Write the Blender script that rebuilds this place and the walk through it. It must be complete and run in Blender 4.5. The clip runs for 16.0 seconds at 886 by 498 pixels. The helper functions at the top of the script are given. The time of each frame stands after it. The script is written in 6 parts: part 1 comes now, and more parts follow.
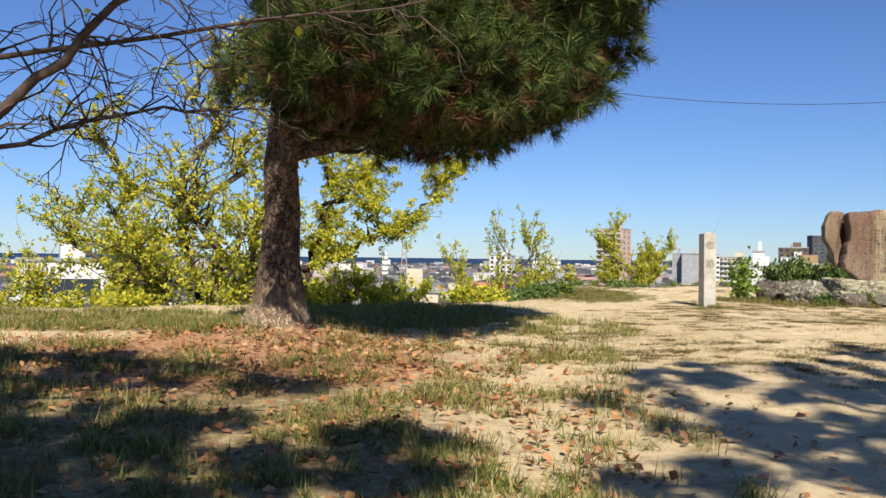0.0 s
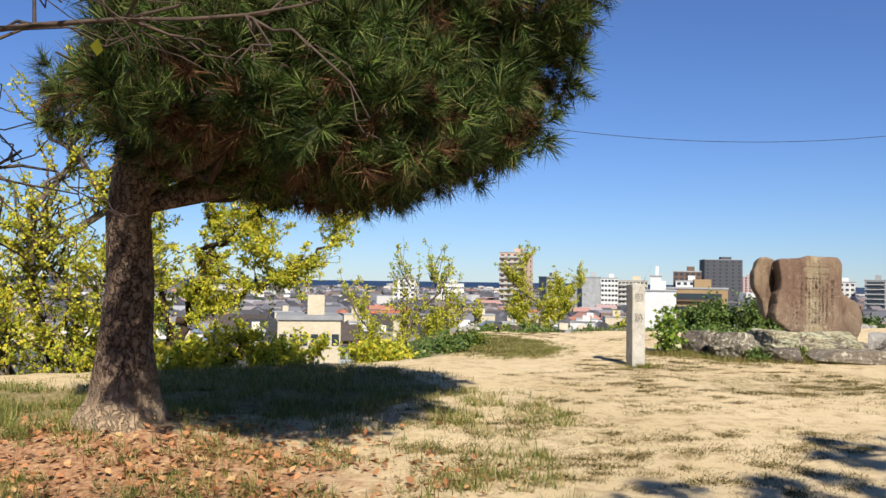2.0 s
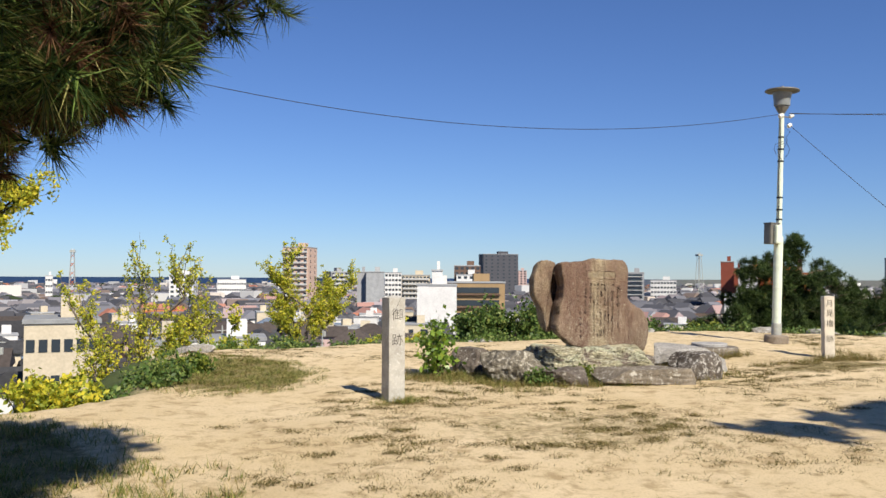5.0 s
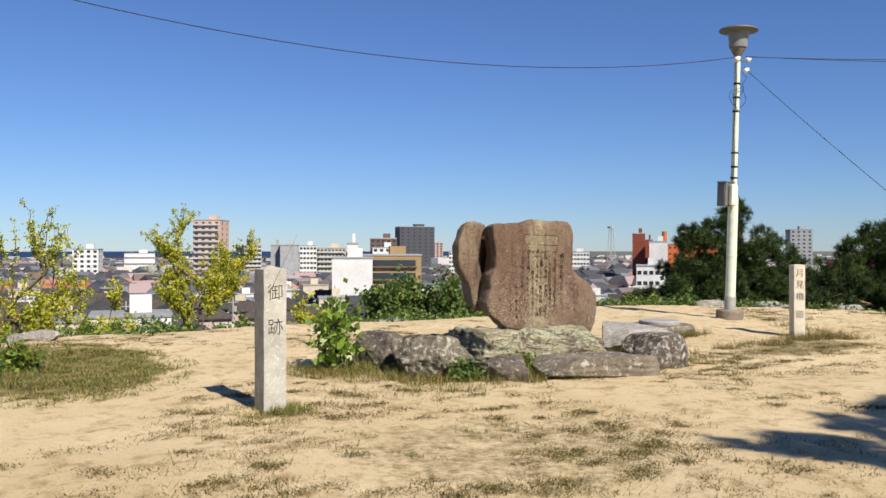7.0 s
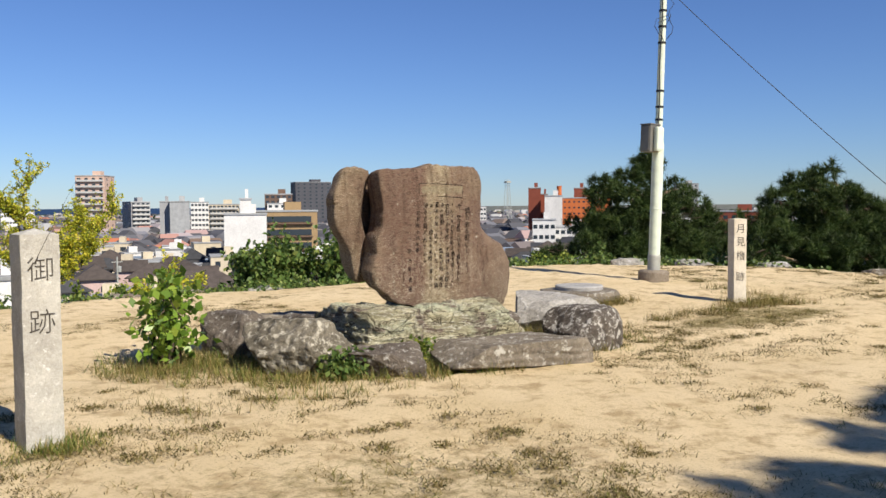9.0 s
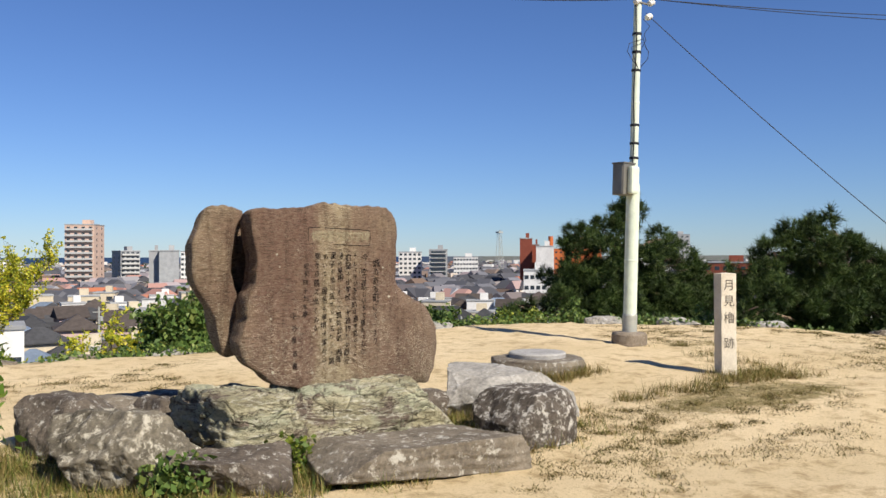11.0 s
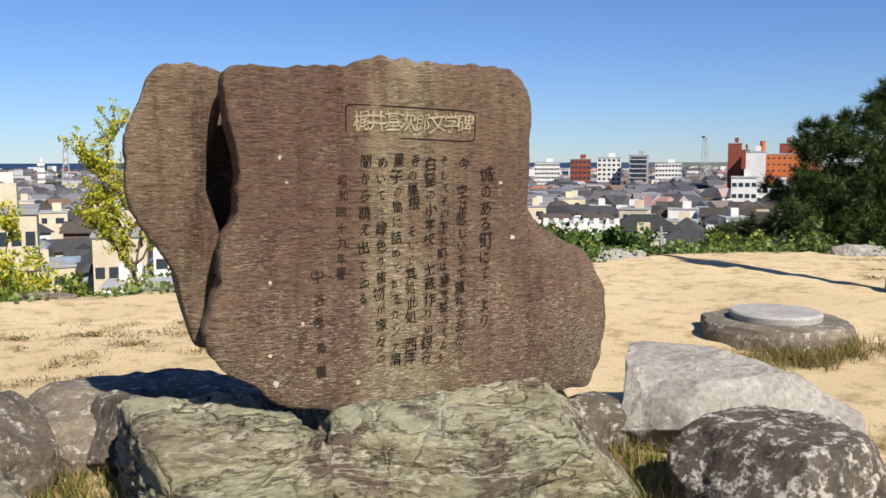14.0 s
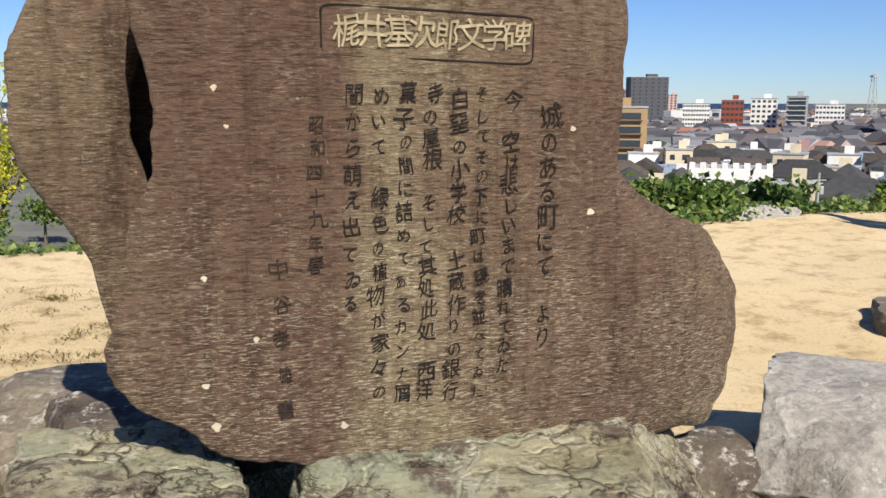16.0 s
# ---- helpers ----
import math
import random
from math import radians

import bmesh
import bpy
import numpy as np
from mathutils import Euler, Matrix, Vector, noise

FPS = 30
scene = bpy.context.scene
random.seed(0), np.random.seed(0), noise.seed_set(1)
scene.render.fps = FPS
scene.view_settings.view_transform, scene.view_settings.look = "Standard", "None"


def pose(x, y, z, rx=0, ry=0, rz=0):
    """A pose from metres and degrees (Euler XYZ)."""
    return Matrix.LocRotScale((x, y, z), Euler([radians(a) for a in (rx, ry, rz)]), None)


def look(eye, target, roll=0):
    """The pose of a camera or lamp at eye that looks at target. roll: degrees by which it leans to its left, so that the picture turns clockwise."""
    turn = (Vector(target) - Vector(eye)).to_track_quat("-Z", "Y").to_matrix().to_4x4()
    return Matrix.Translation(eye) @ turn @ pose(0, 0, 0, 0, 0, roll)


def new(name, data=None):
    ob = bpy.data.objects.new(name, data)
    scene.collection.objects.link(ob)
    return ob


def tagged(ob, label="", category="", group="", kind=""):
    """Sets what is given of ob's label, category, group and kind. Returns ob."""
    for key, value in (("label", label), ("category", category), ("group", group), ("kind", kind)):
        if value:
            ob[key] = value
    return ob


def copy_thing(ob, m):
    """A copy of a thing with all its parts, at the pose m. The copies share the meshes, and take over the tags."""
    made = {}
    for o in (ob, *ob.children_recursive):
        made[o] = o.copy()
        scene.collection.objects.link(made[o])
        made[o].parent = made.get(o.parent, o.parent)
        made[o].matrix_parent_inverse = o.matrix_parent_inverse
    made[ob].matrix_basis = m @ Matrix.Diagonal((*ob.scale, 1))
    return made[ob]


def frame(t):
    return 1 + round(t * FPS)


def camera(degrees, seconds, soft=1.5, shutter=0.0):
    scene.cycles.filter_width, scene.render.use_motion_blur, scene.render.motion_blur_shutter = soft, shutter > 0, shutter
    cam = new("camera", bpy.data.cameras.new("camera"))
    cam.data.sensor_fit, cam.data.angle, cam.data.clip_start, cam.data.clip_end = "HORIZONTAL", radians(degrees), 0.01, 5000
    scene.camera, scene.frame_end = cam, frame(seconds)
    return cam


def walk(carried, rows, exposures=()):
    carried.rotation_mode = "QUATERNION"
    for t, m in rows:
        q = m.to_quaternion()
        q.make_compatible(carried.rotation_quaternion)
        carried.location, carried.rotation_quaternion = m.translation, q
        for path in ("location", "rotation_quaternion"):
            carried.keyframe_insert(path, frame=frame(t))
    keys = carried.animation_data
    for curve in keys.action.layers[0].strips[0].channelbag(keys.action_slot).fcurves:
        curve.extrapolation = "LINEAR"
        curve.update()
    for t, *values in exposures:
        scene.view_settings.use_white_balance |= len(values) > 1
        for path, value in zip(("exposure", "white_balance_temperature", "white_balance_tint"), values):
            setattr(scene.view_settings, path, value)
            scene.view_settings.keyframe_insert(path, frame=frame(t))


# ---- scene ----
cam = camera(54.2, 16.0)
PATH = [
    (0, (0.405, 0.12, 0.921), (0.321, 2.118, 0.941), 0.7),
    (0.5, (0.302, 0.609, 1.069), (0.232, 2.608, 1.099), 0.8),
    (1, (0.28, 1.04, 1.205), (0.264, 3.04, 1.239), 0.8),
    (1.5, (0.334, 1.468, 1.322), (0.405, 3.466, 1.376), 0.8),
    (2, (0.393, 1.901, 1.395), (0.53, 3.895, 1.469), 0.8),
    (2.5, (0.524, 2.293, 1.476), (0.754, 4.279, 1.529), 0.7),
    (3, (0.698, 2.705, 1.589), (1.054, 4.673, 1.606), 0.6),
    (3.5, (0.882, 3.101, 1.574), (1.344, 5.047, 1.57), 0.4),
    (4, (1.109, 3.599, 1.573), (1.654, 5.523, 1.588), 0.3),
    (4.5, (1.326, 4.174, 1.614), (1.911, 6.086, 1.667), 0.4),
    (4.7, (1.42, 4.408, 1.63), (2.016, 6.316, 1.7), 0.3),
    (6.8, (2.513, 7.154, 1.535), (3.312, 8.987, 1.54), 0.2),
    (7, (2.602, 7.349, 1.544), (3.403, 9.182, 1.548), 0.0),
    (7.5, (2.852, 7.887, 1.57), (3.654, 9.719, 1.575), -0.2),
    (8, (3.095, 8.456, 1.582), (3.93, 10.273, 1.567), -0.2),
    (8.5, (3.423, 8.969, 1.553), (4.35, 10.74, 1.483), -0.1),
    (9, (3.784, 9.442, 1.529), (4.793, 11.166, 1.429), -0.4),
    (9.2, (3.921, 9.596, 1.557), (4.956, 11.304, 1.458), -0.4),
    (11.3, (5.599, 10.97, 1.531), (6.609, 12.695, 1.591), -0.1),
    (11.5, (5.75, 11.131, 1.54), (6.72, 12.877, 1.626), -0.4),
    (12, (6.13, 11.579, 1.552), (7.005, 13.374, 1.66), -0.3),
    (12.5, (6.43, 12.046, 1.538), (7.226, 13.879, 1.617), -0.3),
    (13, (6.654, 12.473, 1.535), (7.392, 14.332, 1.518), -0.0),
    (13.5, (6.893, 12.978, 1.522), (7.559, 14.86, 1.394), 0.1),
    (14, (7.099, 13.45, 1.528), (7.708, 15.345, 1.328), -0.1),
    (14.5, (7.372, 13.813, 1.496), (7.932, 15.717, 1.243), 0.0),
    (15, (7.546, 14.153, 1.471), (8.01, 16.075, 1.168), 0.1),
    (15.5, (7.664, 14.41, 1.483), (8.043, 16.345, 1.151), 0.1),
    (16, (7.725, 14.511, 1.512), (8.018, 16.461, 1.178), 0.1),
]
walk(cam, [(t, look(eye, target, roll)) for t, eye, target, roll in PATH],
     [(0, 0.56), (2.5, 0.58), (4.0, 0.47), (4.7, 0.47), (7.0, 0.45), (9.0, 0.47), (11.5, 0.46), (13.0, 0.48), (14.5, 0.58), (16.0, 0.62)])

# ---------------- light ----------------
SUN_BEARING, SUN_HEIGHT = 168.0, 42.0
world = bpy.data.worlds.new("sky")
scene.world = world
world.use_nodes = True
wn = world.node_tree
sky = wn.nodes.new("ShaderNodeTexSky")
sky.sky_type = "NISHITA"
sky.sun_disc = False
sky.sun_elevation, sky.sun_rotation = radians(SUN_HEIGHT), radians(SUN_BEARING)
sky.air_density, sky.dust_density, sky.ozone_density, sky.altitude = 1.0, 0.02, 2.0, 300
background = wn.nodes["Background"]
background.inputs["Strength"].default_value = 0.055
tint = wn.nodes.new("ShaderNodeMix")
tint.data_type, tint.blend_type = "RGBA", "MULTIPLY"
tint.inputs[0].default_value = 1.0
tint.inputs[7].default_value = (0.67, 0.895, 1.37, 1)
wn.links.new(sky.outputs["Color"], tint.inputs[6])
wn.links.new(tint.outputs[2], background.inputs["Color"])
sun_data = bpy.data.lights.new("sun", "SUN")
sun_data.energy, sun_data.angle, sun_data.color = 5.0, radians(0.55), (1.0, 0.93, 0.82)
sun = new("sun", sun_data)
sb, sh = radians(SUN_BEARING), radians(SUN_HEIGHT)
sun.matrix_world = look((20 * math.sin(sb) * math.cos(sh), 20 * math.cos(sb) * math.cos(sh), 20 * math.sin(sh)), (0, 0, 0))


# ---------------- materials ----------------
def mat(name, rough=0.8, metal=0.0, spec=0.3):
    m = bpy.data.materials.new(name)
    m.use_nodes = True
    nt = m.node_tree
    b = nt.nodes["Principled BSDF"]
    b.inputs["Roughness"].default_value, b.inputs["Metallic"].default_value = rough, metal
    b.inputs["Specular IOR Level"].default_value = spec
    return m, nt, b


def node(nt, kind, **values):
    n = nt.nodes.new(kind)
    for key, value in values.items():
        n.inputs[key.replace("_", " ")].default_value = value
    return n


def noise_tex(nt, scale, detail=6, rough=0.6, stretch=None, world_space=True):
    tc = nt.nodes.new("ShaderNodeNewGeometry" if world_space else "ShaderNodeTexCoord")
    out = tc.outputs["Position" if world_space else "Object"]
    n = node(nt, "ShaderNodeTexNoise", Scale=scale, Detail=detail, Roughness=rough)
    if stretch:
        mp = nt.nodes.new("ShaderNodeMapping")
        mp.inputs["Scale"].default_value = stretch
        nt.links.new(out, mp.inputs["Vector"])
        out = mp.outputs["Vector"]
    nt.links.new(out, n.inputs["Vector"])
    return n.outputs["Fac"]


def ramp(nt, fac, *stops):
    r = nt.nodes.new("ShaderNodeValToRGB")
    e = r.color_ramp.elements
    while len(e) < len(stops):
        e.new(0.5)
    for el, (p, c) in zip(e, stops):
        el.position = p
        el.color = (*c, 1) if len(c) == 3 else c
    nt.links.new(fac, r.inputs["Fac"])
    return r.outputs["Color"]


def mix(nt, fac, a, b, mode="MIX"):
    n = nt.nodes.new("ShaderNodeMix")
    n.data_type, n.blend_type = "RGBA", mode
    for sock, v in ((n.inputs[0], fac), (n.inputs[6], a), (n.inputs[7], b)):
        if hasattr(v, "links"):
            nt.links.new(v, sock)
        elif isinstance(v, (int, float)):
            sock.default_value = v
        else:
            sock.default_value = (*v, 1)
    return n.outputs[2]


def bump(nt, b, height, strength=0.4, distance=0.02):
    n = nt.nodes.new("ShaderNodeBump")
    n.inputs["Strength"].default_value, n.inputs["Distance"].default_value = strength, distance
    nt.links.new(height, n.inputs["Height"])
    nt.links.new(n.outputs["Normal"], b.inputs["Normal"])


def plain(name, color, rough=0.7, metal=0.0, vary=0.15, scale=6.0, bumpy=0.15, per_object=0.0):
    """Paint, metal or plaster with mottling at two scales."""
    m, nt, b = mat(name, rough, metal)
    lo = tuple(c * (1 - vary) for c in color)
    hi = tuple(min(1, c * (1 + vary)) for c in color)
    c1 = ramp(nt, noise_tex(nt, scale, 8), (0.3, lo), (0.7, hi))
    c2 = ramp(nt, noise_tex(nt, scale * 9, 3), (0.35, (0.86, 0.86, 0.86)), (0.65, (1, 1, 1)))
    c = mix(nt, 1.0, c1, c2, "MULTIPLY")
    if per_object:
        oi = nt.nodes.new("ShaderNodeObjectInfo")
        c3 = ramp(nt, oi.outputs["Random"], (0, (1 - per_object,) * 3), (1, (1, 1, 1)))
        c = mix(nt, 1.0, c, c3, "MULTIPLY")
    nt.links.new(c, b.inputs["Base Color"])
    if bumpy:
        bump(nt, b, noise_tex(nt, scale * 12, 4), bumpy, 0.01)
    return m


def island_mat(name, stops, rough=0.6, translucent=0.0, spec=0.3):
    """One colour for every loose piece of a mesh, picked along a ramp."""
    m, nt, b = mat(name, rough, 0.0, spec)
    g = nt.nodes.new("ShaderNodeNewGeometry")
    c = ramp(nt, g.outputs["Random Per Island"], *stops)
    nt.links.new(c, b.inputs["Base Color"])
    if translucent:
        tr = nt.nodes.new("ShaderNodeBsdfTranslucent")
        nt.links.new(c, tr.inputs["Color"])
        mx = nt.nodes.new("ShaderNodeMixShader")
        mx.inputs[0].default_value = translucent
        nt.links.new(b.outputs[0], mx.inputs[1])
        nt.links.new(tr.outputs[0], mx.inputs[2])
        nt.links.new(mx.outputs[0], nt.nodes["Material Output"].inputs[0])
    return m


def dappled(m, scale, low):
    """Foliage colour varies slowly through the crown; dark patches paint in shaded gaps."""
    nt = m.node_tree
    b = nt.nodes["Principled BSDF"]
    src = b.inputs["Base Color"].links[0].from_socket
    k = ramp(nt, noise_tex(nt, scale, 3, 0.6), (0.38, (low, low, low)), (0.6, (1, 1, 1)))
    c = mix(nt, 1.0, src, k, "MULTIPLY")
    nt.links.new(c, b.inputs["Base Color"])
    for n in nt.nodes:
        if n.bl_idname == "ShaderNodeBsdfTranslucent":
            nt.links.new(c, n.inputs["Color"])
    return m


def rock_mat(name, dark, light, lichen, lichen_amount=0.62, stretch=(1, 1, 1), scale=3.0, veins=None, fine_low=0.55, relief=0.8):
    m, nt, b = mat(name, 0.85, 0, 0.25)
    base = ramp(nt, noise_tex(nt, scale, 10, 0.65, stretch), (0.3, dark), (0.68, light))
    fine = ramp(nt, noise_tex(nt, scale * 14, 5, 0.7), (0.3, (fine_low,) * 3), (0.62, (1, 1, 1)))
    c = mix(nt, 1.0, base, fine, "MULTIPLY")
    spots = ramp(nt, noise_tex(nt, scale * 4.5, 9, 0.75), (lichen_amount - 0.03, (0, 0, 0)), (lichen_amount + 0.05, (1, 1, 1)))
    c = mix(nt, spots, c, lichen)
    if veins:
        v = ramp(nt, noise_tex(nt, scale * 1.3, 4, 0.5, (1.0, 1.0, 4.5)), (0.485, (0, 0, 0)), (0.5, (1, 1, 1)), (0.515, (0, 0, 0)))
        c = mix(nt, v, c, veins)
    nt.links.new(c, b.inputs["Base Color"])
    bump(nt, b, noise_tex(nt, scale * 7, 10, 0.7, stretch), relief, 0.03)
    return m


def ground_mat():
    m, nt, b = mat("sandy_earth", 0.95, 0, 0.1)

    def attr(name):
        a = nt.nodes.new("ShaderNodeAttribute")
        a.attribute_name = name
        return a.outputs["Fac"]

    def blend_mask(value, noise_value, width=0.25):
        add = nt.nodes.new("ShaderNodeMath")
        add.operation = "ADD"
        nt.links.new(value, add.inputs[0])
        nt.links.new(noise_value, add.inputs[1])
        mr = nt.nodes.new("ShaderNodeMapRange")
        mr.inputs["From Min"].default_value, mr.inputs["From Max"].default_value = 1.0 - width / 2, 1.0 + width / 2
        nt.links.new(add.outputs[0], mr.inputs["Value"])
        return mr.outputs["Result"]

    sand = ramp(nt, noise_tex(nt, 0.6, 8, 0.6), (0.3, (0.565, 0.435, 0.245)), (0.7, (0.695, 0.555, 0.345)))
    grit = ramp(nt, noise_tex(nt, 48, 7, 0.8), (0.30, (0.45, 0.42, 0.38)), (0.47, (1, 1, 1)))
    sand = mix(nt, 1.0, sand, grit, "MULTIPLY")
    scuff = ramp(nt, noise_tex(nt, 4.5, 8, 0.7), (0.36, (0.66, 0.62, 0.56)), (0.5, (1, 1, 1)))
    sand = mix(nt, 1.0, sand, scuff, "MULTIPLY")
    soil = ramp(nt, noise_tex(nt, 9, 9, 0.7), (0.3, (0.12, 0.10, 0.045)), (0.5, (0.24, 0.19, 0.085)), (0.7, (0.42, 0.32, 0.17)))
    litter = ramp(nt, noise_tex(nt, 22, 5, 0.7), (0.35, (0.20, 0.105, 0.055)), (0.52, (0.42, 0.22, 0.115)), (0.66, (0.55, 0.40, 0.235)))
    slope = ramp(nt, noise_tex(nt, 0.4, 9, 0.7), (0.35, (0.035, 0.05, 0.015)), (0.65, (0.10, 0.12, 0.04)))
    town = ramp(nt, noise_tex(nt, 0.03, 9, 0.75), (0.35, (0.10, 0.105, 0.09)), (0.5, (0.16, 0.155, 0.14)), (0.62, (0.07, 0.10, 0.05)))
    c = mix(nt, blend_mask(attr("grass"), noise_tex(nt, 7.5, 11, 0.85), 0.16), sand, soil)
    c = mix(nt, blend_mask(attr("litter"), noise_tex(nt, 6.5, 9, 0.75), 0.3), c, litter)
    c = mix(nt, attr("slope"), c, slope)
    c = mix(nt, attr("town"), c, town)
    c = mix(nt, attr("sea"), c, (0.02, 0.045, 0.10))
    nt.links.new(c, b.inputs["Base Color"])
    bump(nt, b, noise_tex(nt, 16, 11, 0.82), 0.55, 0.04)
    return m


GROUND = ground_mat()
GREY_ROCK = rock_mat("grey_rock", (0.11, 0.088, 0.064), (0.28, 0.235, 0.175), (0.46, 0.43, 0.36), 0.57, (1, 1, 1), 2.6)
DARK_ROCK = rock_mat("dark_rock", (0.06, 0.046, 0.034), (0.19, 0.155, 0.12), (0.46, 0.435, 0.38), 0.58, (1, 1, 1), 3.2)
CRUSTED_ROCK = rock_mat("crusted_rock", (0.055, 0.044, 0.034), (0.17, 0.14, 0.11), (0.50, 0.47, 0.41), 0.55, (1, 1, 1), 3.6)
LICHEN_ROCK = rock_mat("lichen_rock", (0.09, 0.075, 0.052), (0.26, 0.225, 0.165), (0.46, 0.42, 0.33), 0.55, (1, 1, 1), 3.0)
PALE_ROCK = rock_mat("pale_rock", (0.25, 0.23, 0.195), (0.48, 0.45, 0.40), (0.52, 0.51, 0.49), 0.60, (1, 1, 1), 2.2)
GRANITE = rock_mat("granite", (0.36, 0.335, 0.285), (0.55, 0.52, 0.445), (0.64, 0.62, 0.56), 0.60, (1, 1, 1), 6, None, 0.75, 0.3)
WARM_GRANITE = rock_mat("warm_granite", (0.58, 0.50, 0.38), (0.76, 0.68, 0.54), (0.4, 0.34, 0.26), 0.70, (1, 1, 1), 7, None, 0.75, 0.4)
# dark colour standing for the shade inside the memorial stone's carved strokes
GROOVE_SHADE = plain("engraved_shadow", (0.016, 0.011, 0.008), 0.9, vary=0.3, scale=30)
GREY_INK = plain("grey_engraving", (0.07, 0.06, 0.05), 0.9, vary=0.45, scale=40)
# the same groove shade as a colour, fainter for the worn columns
WORN_GROOVE_SHADE = plain("weathered_engraved_shadow", (0.03, 0.02, 0.015), 0.9, vary=0.4, scale=40)
GILT = plain("pale_engraving", (0.30, 0.25, 0.155), 0.8, vary=0.35, scale=40)
SPOT = plain("pale_lichen_spot", (0.47, 0.42, 0.31), 0.9, vary=0.15, scale=40)


def crack_tex(nt, scale, stretch, warp=0.35):
    """Distance to the nearest crack of a broken surface, with the cells pulled out of shape."""
    g = nt.nodes.new("ShaderNodeNewGeometry")
    n = node(nt, "ShaderNodeTexNoise", Scale=scale * 0.9, Detail=5.0)
    nt.links.new(g.outputs["Position"], n.inputs["Vector"])
    m1 = nt.nodes.new("ShaderNodeVectorMath")
    m1.operation = "SCALE"
    m1.inputs["Scale"].default_value = warp
    nt.links.new(n.outputs["Color"], m1.inputs[0])
    m2 = nt.nodes.new("ShaderNodeVectorMath")
    m2.operation = "ADD"
    nt.links.new(g.outputs["Position"], m2.inputs[0])
    nt.links.new(m1.outputs[0], m2.inputs[1])
    mp = nt.nodes.new("ShaderNodeMapping")
    mp.inputs["Scale"].default_value = stretch
    nt.links.new(m2.outputs[0], mp.inputs["Vector"])
    v = nt.nodes.new("ShaderNodeTexVoronoi")
    v.feature = "DISTANCE_TO_EDGE"
    v.inputs["Scale"].default_value = scale
    nt.links.new(mp.outputs["Vector"], v.inputs["Vector"])
    return v.outputs["Distance"]


def add_height(nt, a, b, k):
    m = nt.nodes.new("ShaderNodeMath")
    m.operation = "MULTIPLY_ADD"
    m.inputs[1].default_value = k
    nt.links.new(b, m.inputs[0])
    nt.links.new(a, m.inputs[2])
    return m.outputs[0]


def stele_mat():
    m, nt, b = mat("brown_schist", 0.75, 0, 0.25)
    tc = nt.nodes.new("ShaderNodeTexCoord")
    sep = nt.nodes.new("ShaderNodeSeparateXYZ")
    nt.links.new(tc.outputs["Object"], sep.inputs[0])
    base = ramp(nt, noise_tex(nt, 1.5, 9, 0.6, (1.2, 1.2, 1.0)), (0.3, (0.158, 0.084, 0.060)), (0.5, (0.205, 0.117, 0.081)), (0.72, (0.255, 0.172, 0.106)))
    # rain has washed a pale band down the middle, and the foot is paler than the head
    across = nt.nodes.new("ShaderNodeMapRange")
    across.inputs["From Min"].default_value, across.inputs["From Max"].default_value = -1.3, 1.0
    nt.links.new(add_height(nt, sep.outputs["X"], noise_tex(nt, 2.6, 8, 0.7, (1.8, 1.8, 0.3)), 0.3), across.inputs["Value"])
    band = ramp(nt, across.outputs["Result"], (0.0, (0.55, 0.55, 0.55)), (0.18, (0.5, 0.5, 0.5)), (0.27, (0.12, 0.12, 0.12)), (0.44, (0.1, 0.1, 0.1)), (0.47, (0.85, 0.85, 0.85)), (0.56, (0.95, 0.95, 0.95)), (0.64, (0.3, 0.3, 0.3)), (0.8, (0.15, 0.15, 0.15)), (1.0, (0.35, 0.35, 0.35)))
    down = ramp(nt, add_height(nt, sep.outputs["Z"], noise_tex(nt, 3.0, 7, 0.7), 0.5), (0.75, (1, 1, 1)), (1.0, (0.75, 0.75, 0.75)))
    patch = ramp(nt, noise_tex(nt, 3.4, 9, 0.7, (1.5, 1.5, 0.8)), (0.34, (0.25, 0.25, 0.25)), (0.6, (1, 1, 1)))
    pale = mix(nt, 1.0, mix(nt, 1.0, band, patch, "MULTIPLY"), down, "MULTIPLY")
    c = mix(nt, pale, base, (0.48, 0.395, 0.235))
    streak = ramp(nt, noise_tex(nt, 34, 11, 0.8, (0.55, 0.55, 4.4)), (0.40, (0.36, 0.33, 0.30)), (0.53, (1, 1, 1)))
    c = mix(nt, 1.0, c, streak, "MULTIPLY")
    drip = ramp(nt, noise_tex(nt, 5.0, 9, 0.75, (2.6, 2.6, 0.22)), (0.36, (0.55, 0.52, 0.5)), (0.5, (1, 1, 1)))
    c = mix(nt, 1.0, c, drip, "MULTIPLY")
    light = ramp(nt, noise_tex(nt, 92, 8, 0.8, (0.42, 0.42, 3.0)), (0.532, (0, 0, 0)), (0.58, (1, 1, 1)))
    some = mix(nt, 0.75, (0.35, 0.35, 0.35), pale)
    foot = ramp(nt, add_height(nt, noise_tex(nt, 4.0, 8, 0.75), sep.outputs["Z"], 0.3), (0.66, (0.7, 0.7, 0.7)), (0.88, (0.05, 0.05, 0.05)))
    where = mix(nt, 1.0, some, foot, "ADD")
    c = mix(nt, mix(nt, 1.0, light, where, "MULTIPLY"), c, (0.80, 0.70, 0.50))
    vein = ramp(nt, noise_tex(nt, 1.1, 5, 0.55, (1.0, 1.0, 1.6)), (0.496, (0, 0, 0)), (0.5, (0.35, 0.35, 0.35)), (0.504, (0, 0, 0)))
    broken = ramp(nt, noise_tex(nt, 7, 6, 0.7), (0.5, (0, 0, 0)), (0.58, (1, 1, 1)))
    c = mix(nt, mix(nt, 1.0, vein, broken, "MULTIPLY"), c, (0.55, 0.42, 0.31))
